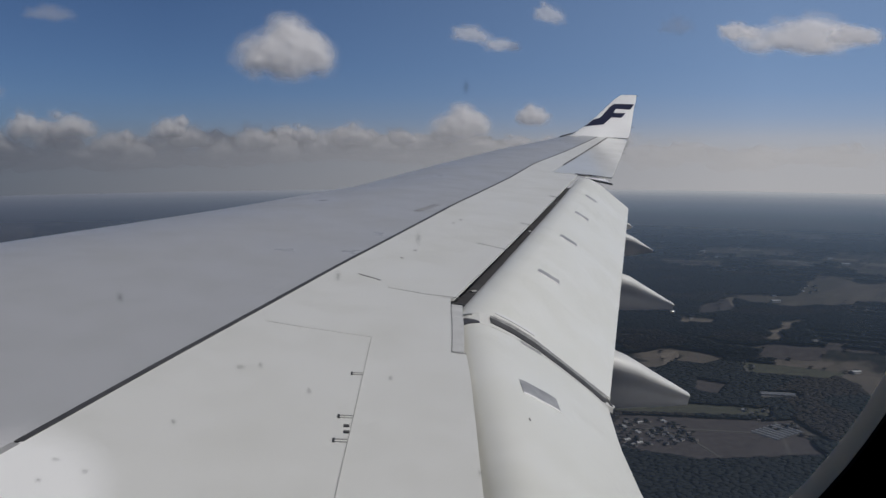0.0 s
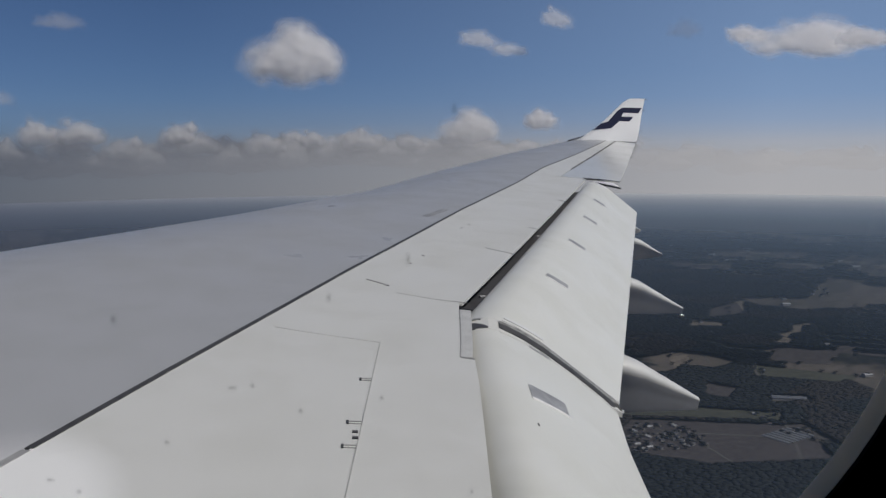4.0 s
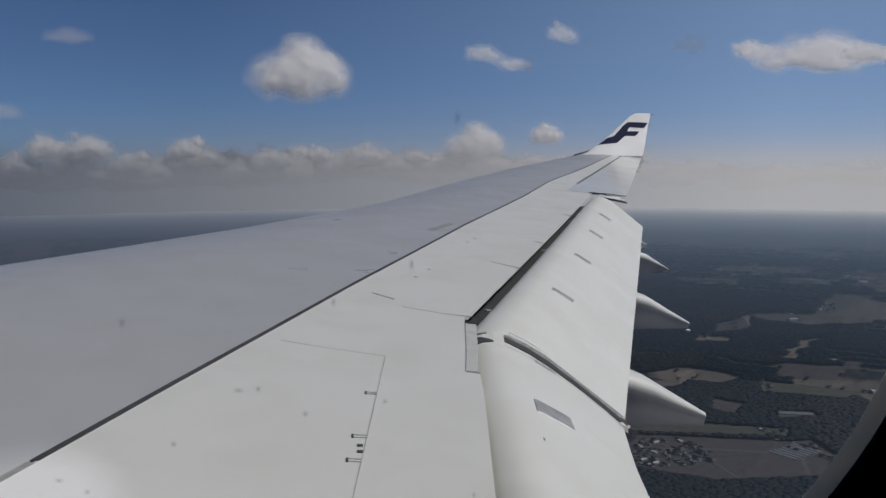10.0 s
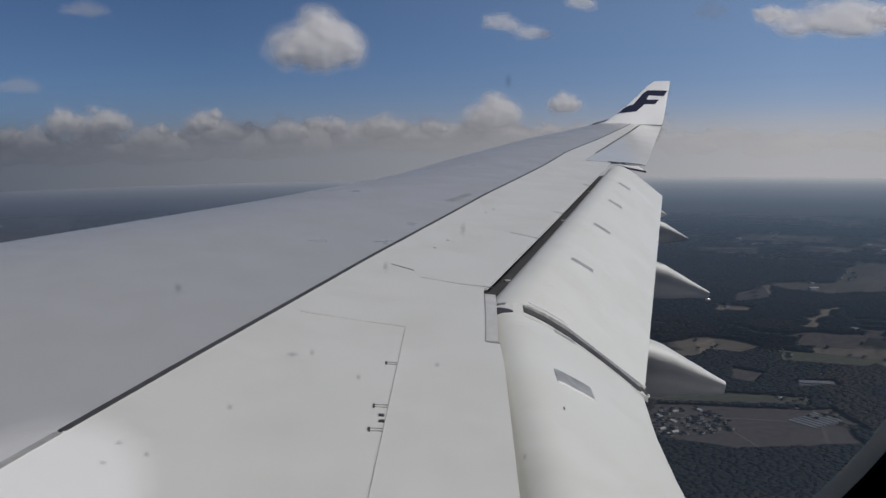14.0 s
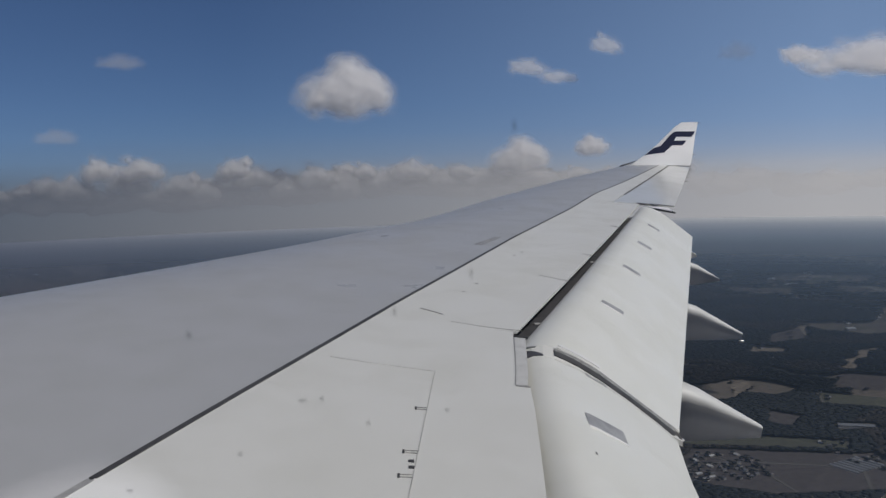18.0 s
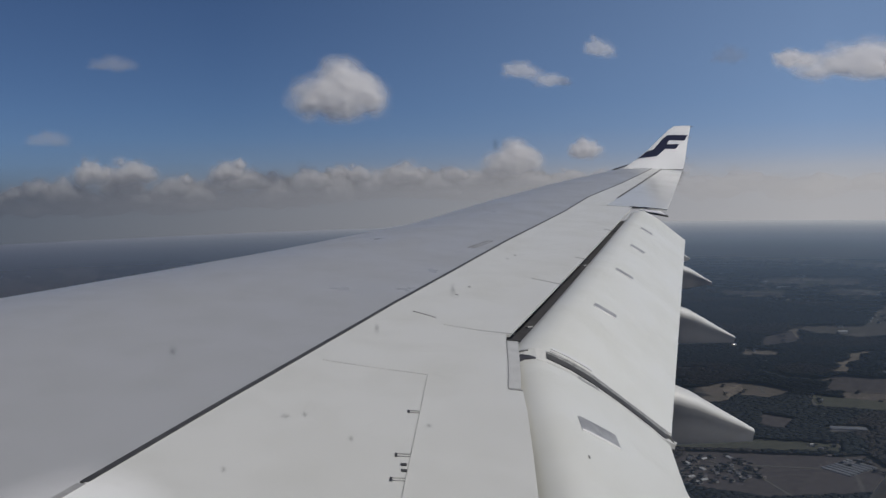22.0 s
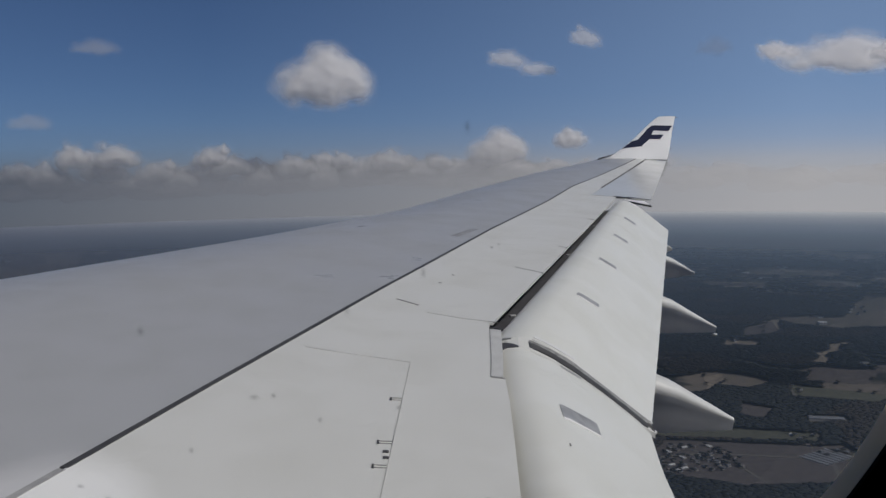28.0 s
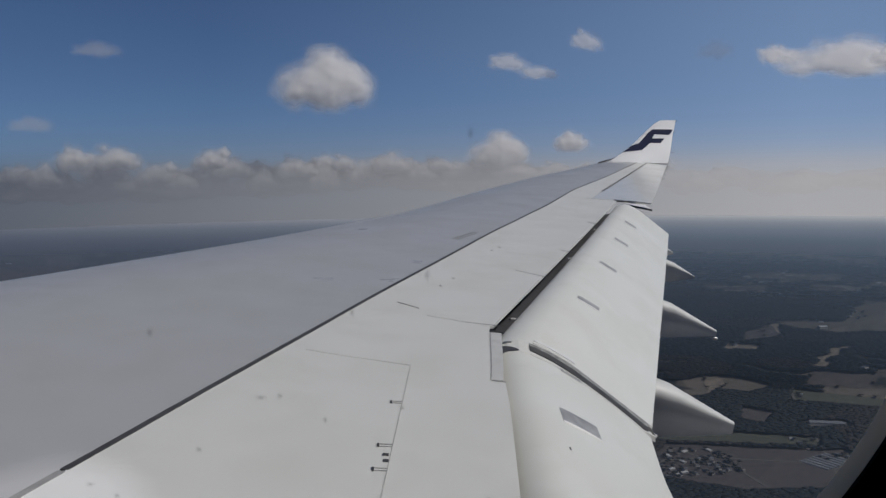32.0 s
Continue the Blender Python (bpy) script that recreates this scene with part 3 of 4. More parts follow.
for four in (((0.11, 3.78), (0.88, 3.82), (0.96, 4.44), (0.17, 4.32)),
             ((0.33, 2.90), (0.70, 2.93), (0.76, 3.42), (0.30, 3.35)),
             ((0.37, 2.10), (0.42, 2.86), (0.37, 3.80), (0.13, 3.76), (0.14, 2.72)),
             ((0.005, 1.88), (0.38, 2.10), (0.19, 2.91), (0.02, 2.66))):
    bm = bmesh.new()
    mid = (sum(q[0] for q in four) / len(four), sum(q[1] for q in four) / len(four))
    n = len(four)
    top_ = []
    for i in range(n):
        (u0, v0), (u1, v1) = four[i], four[(i + 1) % n]
        top_ += [(u0 + (u1 - u0) * k / 5, v0 + (v1 - v0) * k / 5) for k in range(5)]
    c0 = bm.verts.new(on_winglet(*mid, 0.008))
    mids = [bm.verts.new(on_winglet((u + mid[0]) / 2, (v + mid[1]) / 2, 0.008)) for u, v in top_]
    rim = [bm.verts.new(on_winglet(u, v, 0.008)) for u, v in top_]
    low = [bm.verts.new(on_winglet(u, v, -0.004)) for u, v in top_]
    m_ = len(rim)
    for i in range(m_):
        j = (i + 1) % m_
        bm.faces.new((c0, mids[i], mids[j]))
        bm.faces.new((mids[i], rim[i], rim[j], mids[j]))
        bm.faces.new((rim[i], low[i], low[j], rim[j]))
    part("emblem_bar", bm, BLUE, winglet, "dark blue emblem stripe")
# joint at the winglet root, tip lens and static wicks
bm = bmesh.new()
slab(bm, [[Vector((x, 26.34, top_z(x, 26.3) + 0.02)), Vector((x, 26.40, top_z(x, 26.3) + 0.065))] for x in steps(8.3, 8.93, 5)], 0.01)
part("root_seam", bm, SEAM, winglet)
bm = bmesh.new()
slab(bm, [[Vector((x, 26.37, 0.31 + 0.36 * (x - 6.74))), Vector((x + 0.02, 26.32, 0.355 + 0.30 * (x - 6.74)))] for x in steps(6.72, 7.18, 5)], 0.02)
part("tip_lens", bm, SEALANT, wing, "dark lens at the wing tip")
for x, y, z, l in [(aileron_x(y), y, top_z(aileron_x(y), y) - 0.03, 0.09) for y in (22.8, 23.8, 24.6, 25.2, 25.7, 26.1)] + [(9.04, 26.5, 0.70, 0.10), (9.22, 26.85, 1.35, 0.10), (9.33, 27.02, 1.70, 0.10)]:
    bm = bmesh.new()
    bmesh.ops.create_cone(bm, cap_ends=True, segments=6, radius1=0.012, radius2=0.006, depth=l, matrix=Matrix.Translation((x + l / 2, y, z)) @ Matrix.Rotation(radians(90), 4, "Y"))
    part("static_wick", bm, SEAM, wing)

# ---- window pane and its specks ----
m_pane, nt, p_ = mat("window_pane")
nt.nodes.clear()
o_ = nt.nodes.new("ShaderNodeOutputMaterial")
tr_, gl_, mx_ = nt.nodes.new("ShaderNodeBsdfTransparent"), nt.nodes.new("ShaderNodeBsdfGlossy"), nt.nodes.new("ShaderNodeMixShader")
tr_.inputs[0].default_value = (0.985, 0.99, 0.985, 1)
gl_.inputs["Roughness"].default_value = 0.05
mx_.inputs[0].default_value = 0.015
nt.links.new(tr_.outputs[0], mx_.inputs[1])
nt.links.new(gl_.outputs[0], mx_.inputs[2])
nt.links.new(mx_.outputs[0], o_.inputs[0])
bm = bmesh.new()
bm.faces.new([bm.verts.new(q) for q in on_wall(window_outline(0.008), 0.2145)])
pane = part("pane", bm, m_pane, win, "clear pane with a few specks")
pane.visible_shadow = False

m_speck, nt, p_ = mat("pane_speck")
nt.nodes.clear()
o_ = nt.nodes.new("ShaderNodeOutputMaterial")
tr_, df_, mx_ = nt.nodes.new("ShaderNodeBsdfTransparent"), nt.nodes.new("ShaderNodeBsdfDiffuse"), nt.nodes.new("ShaderNodeMixShader")
df_.inputs[0].default_value = (0.10, 0.10, 0.095, 1)
tc = nt.nodes.new("ShaderNodeTexCoord")
gr = nt.nodes.new("ShaderNodeTexGradient")
gr.gradient_type = "SPHERICAL"
mp = nt.nodes.new("ShaderNodeMapping")
mp.inputs["Scale"].default_value = (500, 500, 500)
nt.links.new(tc.outputs["Object"], mp.inputs[0])
nt.links.new(mp.outputs[0], gr.inputs[0])
nt.links.new(ramp(nt, gr.outputs[0], [(0.2, grey(0)), (0.55, grey(0.07)), (0.95, grey(0.26))]), mx_.inputs[0])
nt.links.new(tr_.outputs[0], mx_.inputs[1])
nt.links.new(df_.outputs[0], mx_.inputs[2])
nt.links.new(mx_.outputs[0], o_.inputs[0])
speck_mesh = None
for i, (x, z, sx, sz) in enumerate(((-0.0576, -0.041, 0.8, 1.1), (-0.0455, -0.071, 0.7, 0.7), (-0.0252, -0.057, 0.6, 0.7), (-0.0136, -0.0633, 0.6, 0.7), (-0.0072, -0.0351, 0.6, 1.0),
                                    (0.0118, -0.0255, 0.6, 1.3), (0.022, 0.0109, 0.8, 1.5), (0.0061, -0.0601, 0.6, 0.6), (0.0294, -0.0845, 0.5, 0.8), (-0.0766, -0.0851, 0.8, 0.6),
                                    (-0.0726, -0.080, 0.9, 0.5), (-0.066, -0.083, 0.7, 0.6), (-0.030, -0.0575, 1.1, 0.6))):
    if speck_mesh is None:
        bm = bmesh.new()
        bmesh.ops.create_circle(bm, cap_ends=True, segments=16, radius=0.002, matrix=Matrix.Rotation(radians(90), 4, "X"))
        ob = part("speck", bm, m_speck, pane)
        speck_mesh = ob.data
    else:
        ob = new("speck", speck_mesh)
        ob.parent = pane
    ob.location, ob.scale = (x + 0.0032, 0.2138 - 0.00002 * i, z), (sx, 1, sz)


# ---- land: level below, rising gently far off so that its rim is the horizon ----
def reach(r):
    return 2.5 * r if r < 1200 else 6.39 * r / (1 + r * 0.389 / 300)


def spread(x, y, z=0.0):
    """A plan point, in units of 2.5 m, to its place on the land."""
    r = math.hypot(x, y)
    k = reach(r) / r if r else 2.5
    return Vector((x * k, y * k, ALT - (300 - z) * k))


def land_material():
    """Parcels of bare winter fields between dark woods."""
    m, nt, p = mat("land")
    tc = nt.nodes.new("ShaderNodeTexCoord")
    mp = nt.nodes.new("ShaderNodeMapping")
    mp.inputs["Rotation"].default_value = (0, 0, 0.5)
    mp.inputs["Scale"].default_value = (1, 2.2, 1)
    nt.links.new(tc.outputs["Object"], mp.inputs[0])
    v = node(nt, "ShaderNodeTexVoronoi", Scale=0.0035)
    v.distance = "CHEBYCHEV"
    v2 = node(nt, "ShaderNodeTexVoronoi", Scale=0.013)
    v2.distance = "CHEBYCHEV"
    n = node(nt, "ShaderNodeTexNoise", Scale=0.001, Detail=6.0, Roughness=0.6)
    d = node(nt, "ShaderNodeTexNoise", Scale=0.04, Detail=6.0, Roughness=0.7)
    for k in (v, v2):
        nt.links.new(mp.outputs[0], k.inputs["Vector"])
    for k in (n, d):
        nt.links.new(tc.outputs["Object"], k.inputs["Vector"])
    stops = [(0.0, (0.058, 0.051, 0.048)), (0.25, (0.095, 0.083, 0.075)), (0.45, (0.064, 0.062, 0.050)), (0.6, (0.125, 0.108, 0.092)), (0.8, (0.08, 0.071, 0.066)), (1.0, (0.165, 0.144, 0.122))]
    fields = ramp(nt, v.outputs["Color"], stops)
    small = ramp(nt, v2.outputs["Color"], stops)
    fm = nt.nodes.new("ShaderNodeMix")
    fm.data_type = "RGBA"
    fm.inputs["Factor"].default_value = 0.45
    nt.links.new(fields, fm.inputs["A"])
    nt.links.new(small, fm.inputs["B"])
    woods = ramp(nt, d.outputs[0], [(0.3, (0.014, 0.017, 0.018)), (0.7, (0.03, 0.032, 0.031))])
    fac = ramp(nt, n.outputs[0], [(0.47, grey(0)), (0.50, grey(1))])
    mix = nt.nodes.new("ShaderNodeMix")
    mix.data_type = "RGBA"
    nt.links.new(fac, mix.inputs["Factor"])
    nt.links.new(woods, mix.inputs["A"])
    nt.links.new(fm.outputs["Result"], mix.inputs["B"])
    nt.links.new(mix.outputs["Result"], p.inputs["Base Color"])
    p.inputs["Roughness"].default_value = 0.95
    p.inputs["Specular IOR Level"].default_value = 0.1
    b = node(nt, "ShaderNodeBump", Strength=0.6, Distance=3.0)
    nt.links.new(d.outputs[0], b.inputs["Height"])
    nt.links.new(b.outputs[0], p.inputs["Normal"])
    return m


bm = bmesh.new()
rs = [80, 200, 400, 700, 1000, 1200, 1400, 1700, 2000, 2350, 2700, 3050, 3400, 3800, 4200, 4600, 4920]
vs = [[bm.verts.new(spread(r * math.sin(a), r * math.cos(a))) for a in steps(0, 2 * math.pi, 97)[:-1]] for r in rs]
c0 = bm.verts.new((0, 0, 0))
for i in range(96):
    j = (i + 1) % 96
    bm.faces.new((c0, vs[0][i], vs[0][j]))
    for r0, r1 in zip(vs, vs[1:]):
        bm.faces.new((r0[i], r1[i], r1[j], r0[j]))
ground = part("ground", bm, land_material(), None)
tagged(ground, "dark wooded plain with brown winter fields", "ground", kind="structure")


def flat_mat(name, a, b, scale):
    m, nt, p = mat(name)
    tc = nt.nodes.new("ShaderNodeTexCoord")
    n = node(nt, "ShaderNodeTexNoise", Scale=scale, Detail=6.0, Roughness=0.65)
    w = node(nt, "ShaderNodeTexWave", Scale=0.12, Distortion=4.0)
    for k in (n, w):
        nt.links.new(tc.outputs["Object"], k.inputs["Vector"])
    ad = nt.nodes.new("ShaderNodeMath")
    ad.operation = "MULTIPLY_ADD"
    ad.inputs[1].default_value = 0.2
    nt.links.new(w.outputs[1], ad.inputs[0])
    nt.links.new(n.outputs[0], ad.inputs[2])
    nt.links.new(ramp(nt, ad.outputs[0], [(0.4, a), (0.8, b)]), p.inputs["Base Color"])
    p.inputs["Roughness"].default_value = 0.95
    p.inputs["Specular IOR Level"].default_value = 0.1
    return m


SOIL = flat_mat("bare_soil", (0.052, 0.047, 0.048), (0.083, 0.074, 0.073), 0.05)
STRAW = flat_mat("dry_straw_field", (0.105, 0.091, 0.077), (0.18, 0.155, 0.128), 0.05)
MEADOW = flat_mat("winter_grass", (0.054, 0.055, 0.044), (0.080, 0.081, 0.062), 0.05)
PALE = flat_mat("pale_gravel", (0.10, 0.096, 0.09), (0.15, 0.145, 0.135), 0.08)
ROAD = flat_mat("pale_road", (0.075, 0.072, 0.066), (0.12, 0.115, 0.105), 0.2)


def field(pts, material, label, z=0.3, name="field"):
    """A parcel with a ragged outline."""
    bm = bmesh.new()
    rim = []
    for i, (x0, y0) in enumerate(pts):
        x1, y1 = pts[(i + 1) % len(pts)]
        n = max(2, int(math.hypot(x1 - x0, y1 - y0) / 14))
        for k in range(n):
            u = k / n
            q = Vector((x0 + (x1 - x0) * u, y0 + (y1 - y0) * u, z))
            q += Vector((noise.noise(q * 0.05), noise.noise(q * 0.05 + Vector((9, 3, 1))), 0)) * 5
            rim.append(q)
    top_ = [bm.verts.new(spread(*q)) for q in rim]
    low = [bm.verts.new(spread(q.x, q.y, -0.2)) for q in rim]
    bm.faces.new(top_)
    for i in range(len(rim)):
        j = (i + 1) % len(rim)
        bm.faces.new((top_[i], top_[j], low[j], low[i]))
    ob = part(name, bm, material, None)
    return tagged(ob, label, name.replace("_", " "), kind="structure")


FIELDS = [
    ([(292, 895), (309, 948), (476, 888), (458, 856)], MEADOW, "strip of dull green winter grass"),
    ([(415, 961), (439, 1020), (470, 984), (436, 944)], SOIL, "bare brown ploughed field"),
    ([(240, 800), (300, 890), (470, 845), (455, 740), (330, 745)], SOIL, "bare brown ploughed field"),
    ([(425, 1085), (440, 1150), (475, 1160), (455, 1110)], STRAW, "small straw-coloured clearing"),
    ([(600, 1390), (640, 1480), (720, 1530), (690, 1420)], SOIL, "brown clearing in dark woods"),
    ([(660, 1440), (700, 1530), (745, 1560), (705, 1450)], STRAW, "small straw-coloured clearing"),
    ([(760, 1960), (800, 2060), (930, 2010), (890, 1925)], STRAW, "straw-coloured field among woods"),
    ([(540, 1330), (575, 1395), (625, 1362), (600, 1320)], STRAW, "small straw-coloured clearing"),
    ([(505, 1035), (540, 1090), (640, 1020), (600, 985)], MEADOW, "strip of dull green winter grass"),
    ([(560, 1100), (620, 1190), (700, 1150), (640, 1080)], SOIL, "bare brown ploughed field"),
    ([(1000, 1950), (1060, 2050), (1180, 1960), (1100, 1900)], PALE, "pale gravel yard among trees"),
]
rng = random.Random(11)
LOOKS = ((STRAW, "small straw-coloured clearing"), (SOIL, "brown clearing in dark woods"), (PALE, "pale bare clearing among trees"), (STRAW, "straw-coloured field among woods"))
STRIPS = ((SOIL, "bare brown ploughed strip of farmland"), (SOIL, "bare brown ploughed strip of farmland"), (STRAW, "straw-coloured strip of farmland"), (MEADOW, "dull green strip of winter crop"), (SOIL, "dark brown strip of farmland"))
for i in range(44):
    az = radians(rng.uniform(12, 40) if i < 32 else rng.uniform(-28, -9))
    r = rng.uniform(1150, 3100) if i < 32 else rng.uniform(2500, 4000)
    l, d, turn = rng.uniform(12, 42) * r / 1800, rng.uniform(0.25, 0.9), rng.uniform(-0.5, 0.5)
    pts = []
    for k in range(7):
        a = 6.283 * k / 7
        u, v = l * math.cos(a) * rng.uniform(0.5, 1.2), l * d * math.sin(a) * rng.uniform(0.5, 1.2)
        u, v = u * math.cos(turn) - v * math.sin(turn), u * math.sin(turn) + v * math.cos(turn)
        pts.append((r * math.sin(az) + u * math.cos(az) + v * math.sin(az), r * math.cos(az) - u * math.sin(az) + v * math.cos(az)))
    FIELDS.append((pts, *LOOKS[i % 4]))
# strips of farmland that lie across the view between the woods
for r0, r1, deep, keep in ((1290, 1440, 34, 0.14), (1560, 1720, 40, -0.02), (1900, 2480, 60, -0.2), (2650, 2950, 80, -0.1)):
    r = r0
    while r < r1:
        az = 8.0 + rng.uniform(0, 2)
        while az < 41:
            wide = math.degrees(rng.uniform(1.0, 3.2) * deep / r)
            q = Vector((r * math.sin(radians(az)), r * math.cos(radians(az)), 0)) * 0.0021
            if noise.noise(q + Vector((2.2, 7.1, r0 * 0.1))) > keep:
                pts = [((r + dr) * math.sin(radians(a)), (r + dr) * math.cos(radians(a))) for dr, a in
                       ((rng.uniform(0, 6), az), (rng.uniform(0, 6), az + wide * 0.96), (deep * 0.94, az + wide * 0.96 + rng.uniform(-0.15, 0.15)), (deep * 0.94, az + rng.uniform(-0.15, 0.15)))]
                FIELDS.append((pts, *rng.choice(STRIPS)))
            az += wide
        r += deep
for pts, m_, lab in FIELDS:
    field(pts, m_, lab)
# a winding pale clearing among the woods
GULLY = [(640, 1190), (668, 1214), (676, 1248), (712, 1262), (724, 1300), (764, 1322), (752, 1342), (706, 1318), (694, 1284), (656, 1268), (650, 1232), (622, 1206)]
FIELDS.append((GULLY, STRAW, ""))
field(GULLY, STRAW, "winding straw-coloured clearing in dark woods", 0.45)


def road(pts, w, z=0.5):
    bm = bmesh.new()
    rows = []
    for i, (x, y) in enumerate(pts):
        a, b = Vector(pts[max(0, i - 1)]), Vector(pts[min(len(pts) - 1, i + 1)])
        s = Vector((-(b - a).y, (b - a).x)).normalized() * w / 5
        rows.append([spread(x - s.x, y - s.y, z), spread(x + s.x, y + s.y, z)])
    slab(bm, rows, 0.6)
    return tagged(part("road", bm, ROAD, None), "narrow pale country road", "road", kind="structure")


road([(483, 1110), (520, 1230), (560, 1370), (590, 1460)], 9)
road([(260, 835), (330, 842), (420, 815), (520, 790)], 8)
road([(300, 880), (345, 810), (355, 740)], 7)
road([(410, 722), (440, 800), (470, 890), (500, 980), (536, 1093)], 8)

# ---- houses and sheds ----
WALLS = [plain("house_wall", c, 0.8, var=0.15, scale=0.5) for c in ((0.26, 0.25, 0.24), (0.18, 0.165, 0.15), (0.30, 0.29, 0.285))]
ROOFS = [plain("house_roof", c, 0.55, var=0.2, scale=0.8) for c in ((0.07, 0.07, 0.08), (0.10, 0.085, 0.08), (0.12, 0.125, 0.135), (0.36, 0.36, 0.36))]
GLASSY = plain("plastic_film", (0.21, 0.215, 0.22), 0.5, var=0.15, scale=0.3)
WINDOW = plain("house_window", (0.03, 0.035, 0.04), 0.2)


def cube(bm, x0, x1, y0, y1, z0, z1):
    bmesh.ops.create_cube(bm, size=1, matrix=Matrix.Translation(((x0 + x1) / 2, (y0 + y1) / 2, (z0 + z1) / 2)) @ Matrix.Diagonal((x1 - x0, y1 - y0, z1 - z0, 1)))


def make_house(w, d, h, wall_m, roof_m, name="house", label="small two-storey house with a pitched roof", cat="house", rise=0.5, group="village houses"):
    e = thing(name, label, cat, group=group)
    bm = bmesh.new()
    cube(bm, -w / 2, w / 2, -d / 2, d / 2, 0, h)
    part("wall", bm, wall_m, e)
    bm = bmesh.new()
    o, r = 0.5, d / 2 * rise
    prof = [(-d / 2 - o, h - 0.2), (0, h + r), (d / 2 + o, h - 0.2), (d / 2 + o, h - 0.5), (0, h + r - 0.35), (-d / 2 - o, h - 0.5)]
    loft(bm, [[Vector((x, y, z)) for y, z in prof] for x in (-w / 2 - o, w / 2 + o)])
    part("roof", bm, roof_m, e)
    for i in range(max(2, int(w / 4))):
        x = -w / 2 + w * (i + 0.5) / max(2, int(w / 4))
        bm = bmesh.new()
        cube(bm, x - 0.8, x + 0.8, -d / 2 - 0.05, -d / 2 + 0.05, h * 0.45, h * 0.75)
        part("window", bm, WINDOW, e)
    return e


rng = random.Random(7)
protos = [make_house(11, 8, 5.5, WALLS[0], ROOFS[0], label="pale house with a dark pitched roof"),
          make_house(9, 8, 5.2, WALLS[1], ROOFS[1], label="tan house with a brown pitched roof"),
          make_house(14, 9, 4.5, WALLS[2], ROOFS[2], label="white house with a grey metal roof"),
          make_house(16, 10, 4.2, WALLS[2], ROOFS[3], "barn", "low barn with a bright metal roof", "barn", 0.3)]
spots = []


def village(n, x0, x1, y0, y1, turn):
    for _ in range(n):
        for _ in range(20):
            q = (rng.uniform(x0, x1), rng.uniform(y0, y1))
            if all(math.hypot(q[0] - s[0], q[1] - s[1]) > 7.5 for s in spots):
                break
        spots.append(q)
        k = rng.choice((0, 0, 1, 1, 2, 3))
        a = turn + rng.choice((0, 90)) + rng.uniform(-8, 8)
        m = pose(*(spread(*q) - Vector((0, 0, 0.4))), 0, 0, a)
        if protos[k].location.length < 1:
            protos[k].matrix_world = m
        else:
            copy_thing(protos[k], m)


village(46, 262, 350, 790, 865, 20)
village(24, 440, 520, 820, 905, 65)
village(10, 520, 545, 960, 1090, 65)
village(10, 470, 600, 1360, 1420, 10)
village(9, 640, 760, 1560, 1680, 0)
village(12, 820, 980, 1850, 1930, 0)
village(10, 1050, 1300, 2250, 2330, 0)
village(16, 560, 760, 1950, 2080, 30)
village(14, 900, 1150, 2350, 2480, 10)
village(14, 800, 960, 1560, 1640, 40)
village(8, -1500, -1200, 2900, 3050, 0)


# lone barns with bright roofs, scattered to the far woods
for i in range(40):
    az, r = radians(rng.uniform(14, 40)), rng.uniform(1080, 2700)
    q = (r * math.sin(az), r * math.cos(az))
    spots.append(q)
    copy_thing(protos[3], pose(*(spread(*q) - Vector((0, 0, 0.4))), 0, 0, rng.uniform(-20, 20)) @ Matrix.Scale(rng.uniform(0.9, 1.9), 4))


def make_greenhouse(l, w, h):
    e = thing("greenhouse", "long grey plastic-film tunnel greenhouse", "greenhouse", group="rows of greenhouses")
    bm = bmesh.new()
    loft(bm, [[Vector((x, -w / 2 * math.cos(a), h * math.sin(a) ** 0.8 if 0 < a < math.pi else 0)) for a in steps(0, math.pi, 9)] for x in steps(-l / 2, l / 2, 7)])
    part("film", bm, GLASSY, e)
    for x in steps(-l / 2, l / 2, 9):
        bm = bmesh.new()
        loft(bm, [[Vector((x + dx, -(w / 2 + 0.15) * math.cos(a), (h + 0.15) * max(0.0, math.sin(a)) ** 0.8)) for a in steps(0, math.pi, 9)] for dx in (-0.2, 0.2)])
        part("hoop", bm, ROOFS[2], e)
    return e


gh = make_greenhouse(78, 9, 4.5)
for i in range(7):
    m = pose(*spread(424 + 6.4 * i * 0.9, 806 + 6.4 * i * 0.45), 0, 0, 118)
    if i == 0:
        gh.matrix_world = m
    else:
        copy_thing(gh, m)
ware = make_house(95, 26, 8, WALLS[2], ROOFS[2], "warehouse", "long pale warehouse with a grey ribbed metal roof", "warehouse", 0.2, "")
ware.matrix_world = pose(*spread(505, 935), 0, 0, -18)
for x, y, l, a in ((520, 1378, 62, -10), (700, 1190, 40, 20), (960, 2080, 70, 0)):
    copy_thing(ware, pose(*spread(x, y), 0, 0, a)).scale = (l / 95, 0.6, 0.7)

# ---- woods: crowns standing shoulder to shoulder, in blocks ----
LEAF = [flat_mat("dark_conifer_crowns", (0.014, 0.0175, 0.0205), (0.024, 0.0275, 0.029), 0.25), flat_mat("bare_brown_crowns", (0.024, 0.022, 0.022), (0.038, 0.034, 0.032), 0.25)]
bm = bmesh.new()
bmesh.ops.create_icosphere(bm, subdivisions=1, radius=1)
ICO_V = np.array([v.co[:] for v in bm.verts])
ICO_F = np.array([[v.index for v in f.verts] for f in bm.faces])
bm.free()


def inside(x, y, poly):
    n, hit = len(poly), False
    for i in range(n):
        (x0, y0), (x1, y1) = poly[i], poly[(i + 1) % n]
        if (y0 > y) != (y1 > y) and x < (x1 - x0) * (y - y0) / (y1 - y0) + x0:
            hit = not hit
    return hit


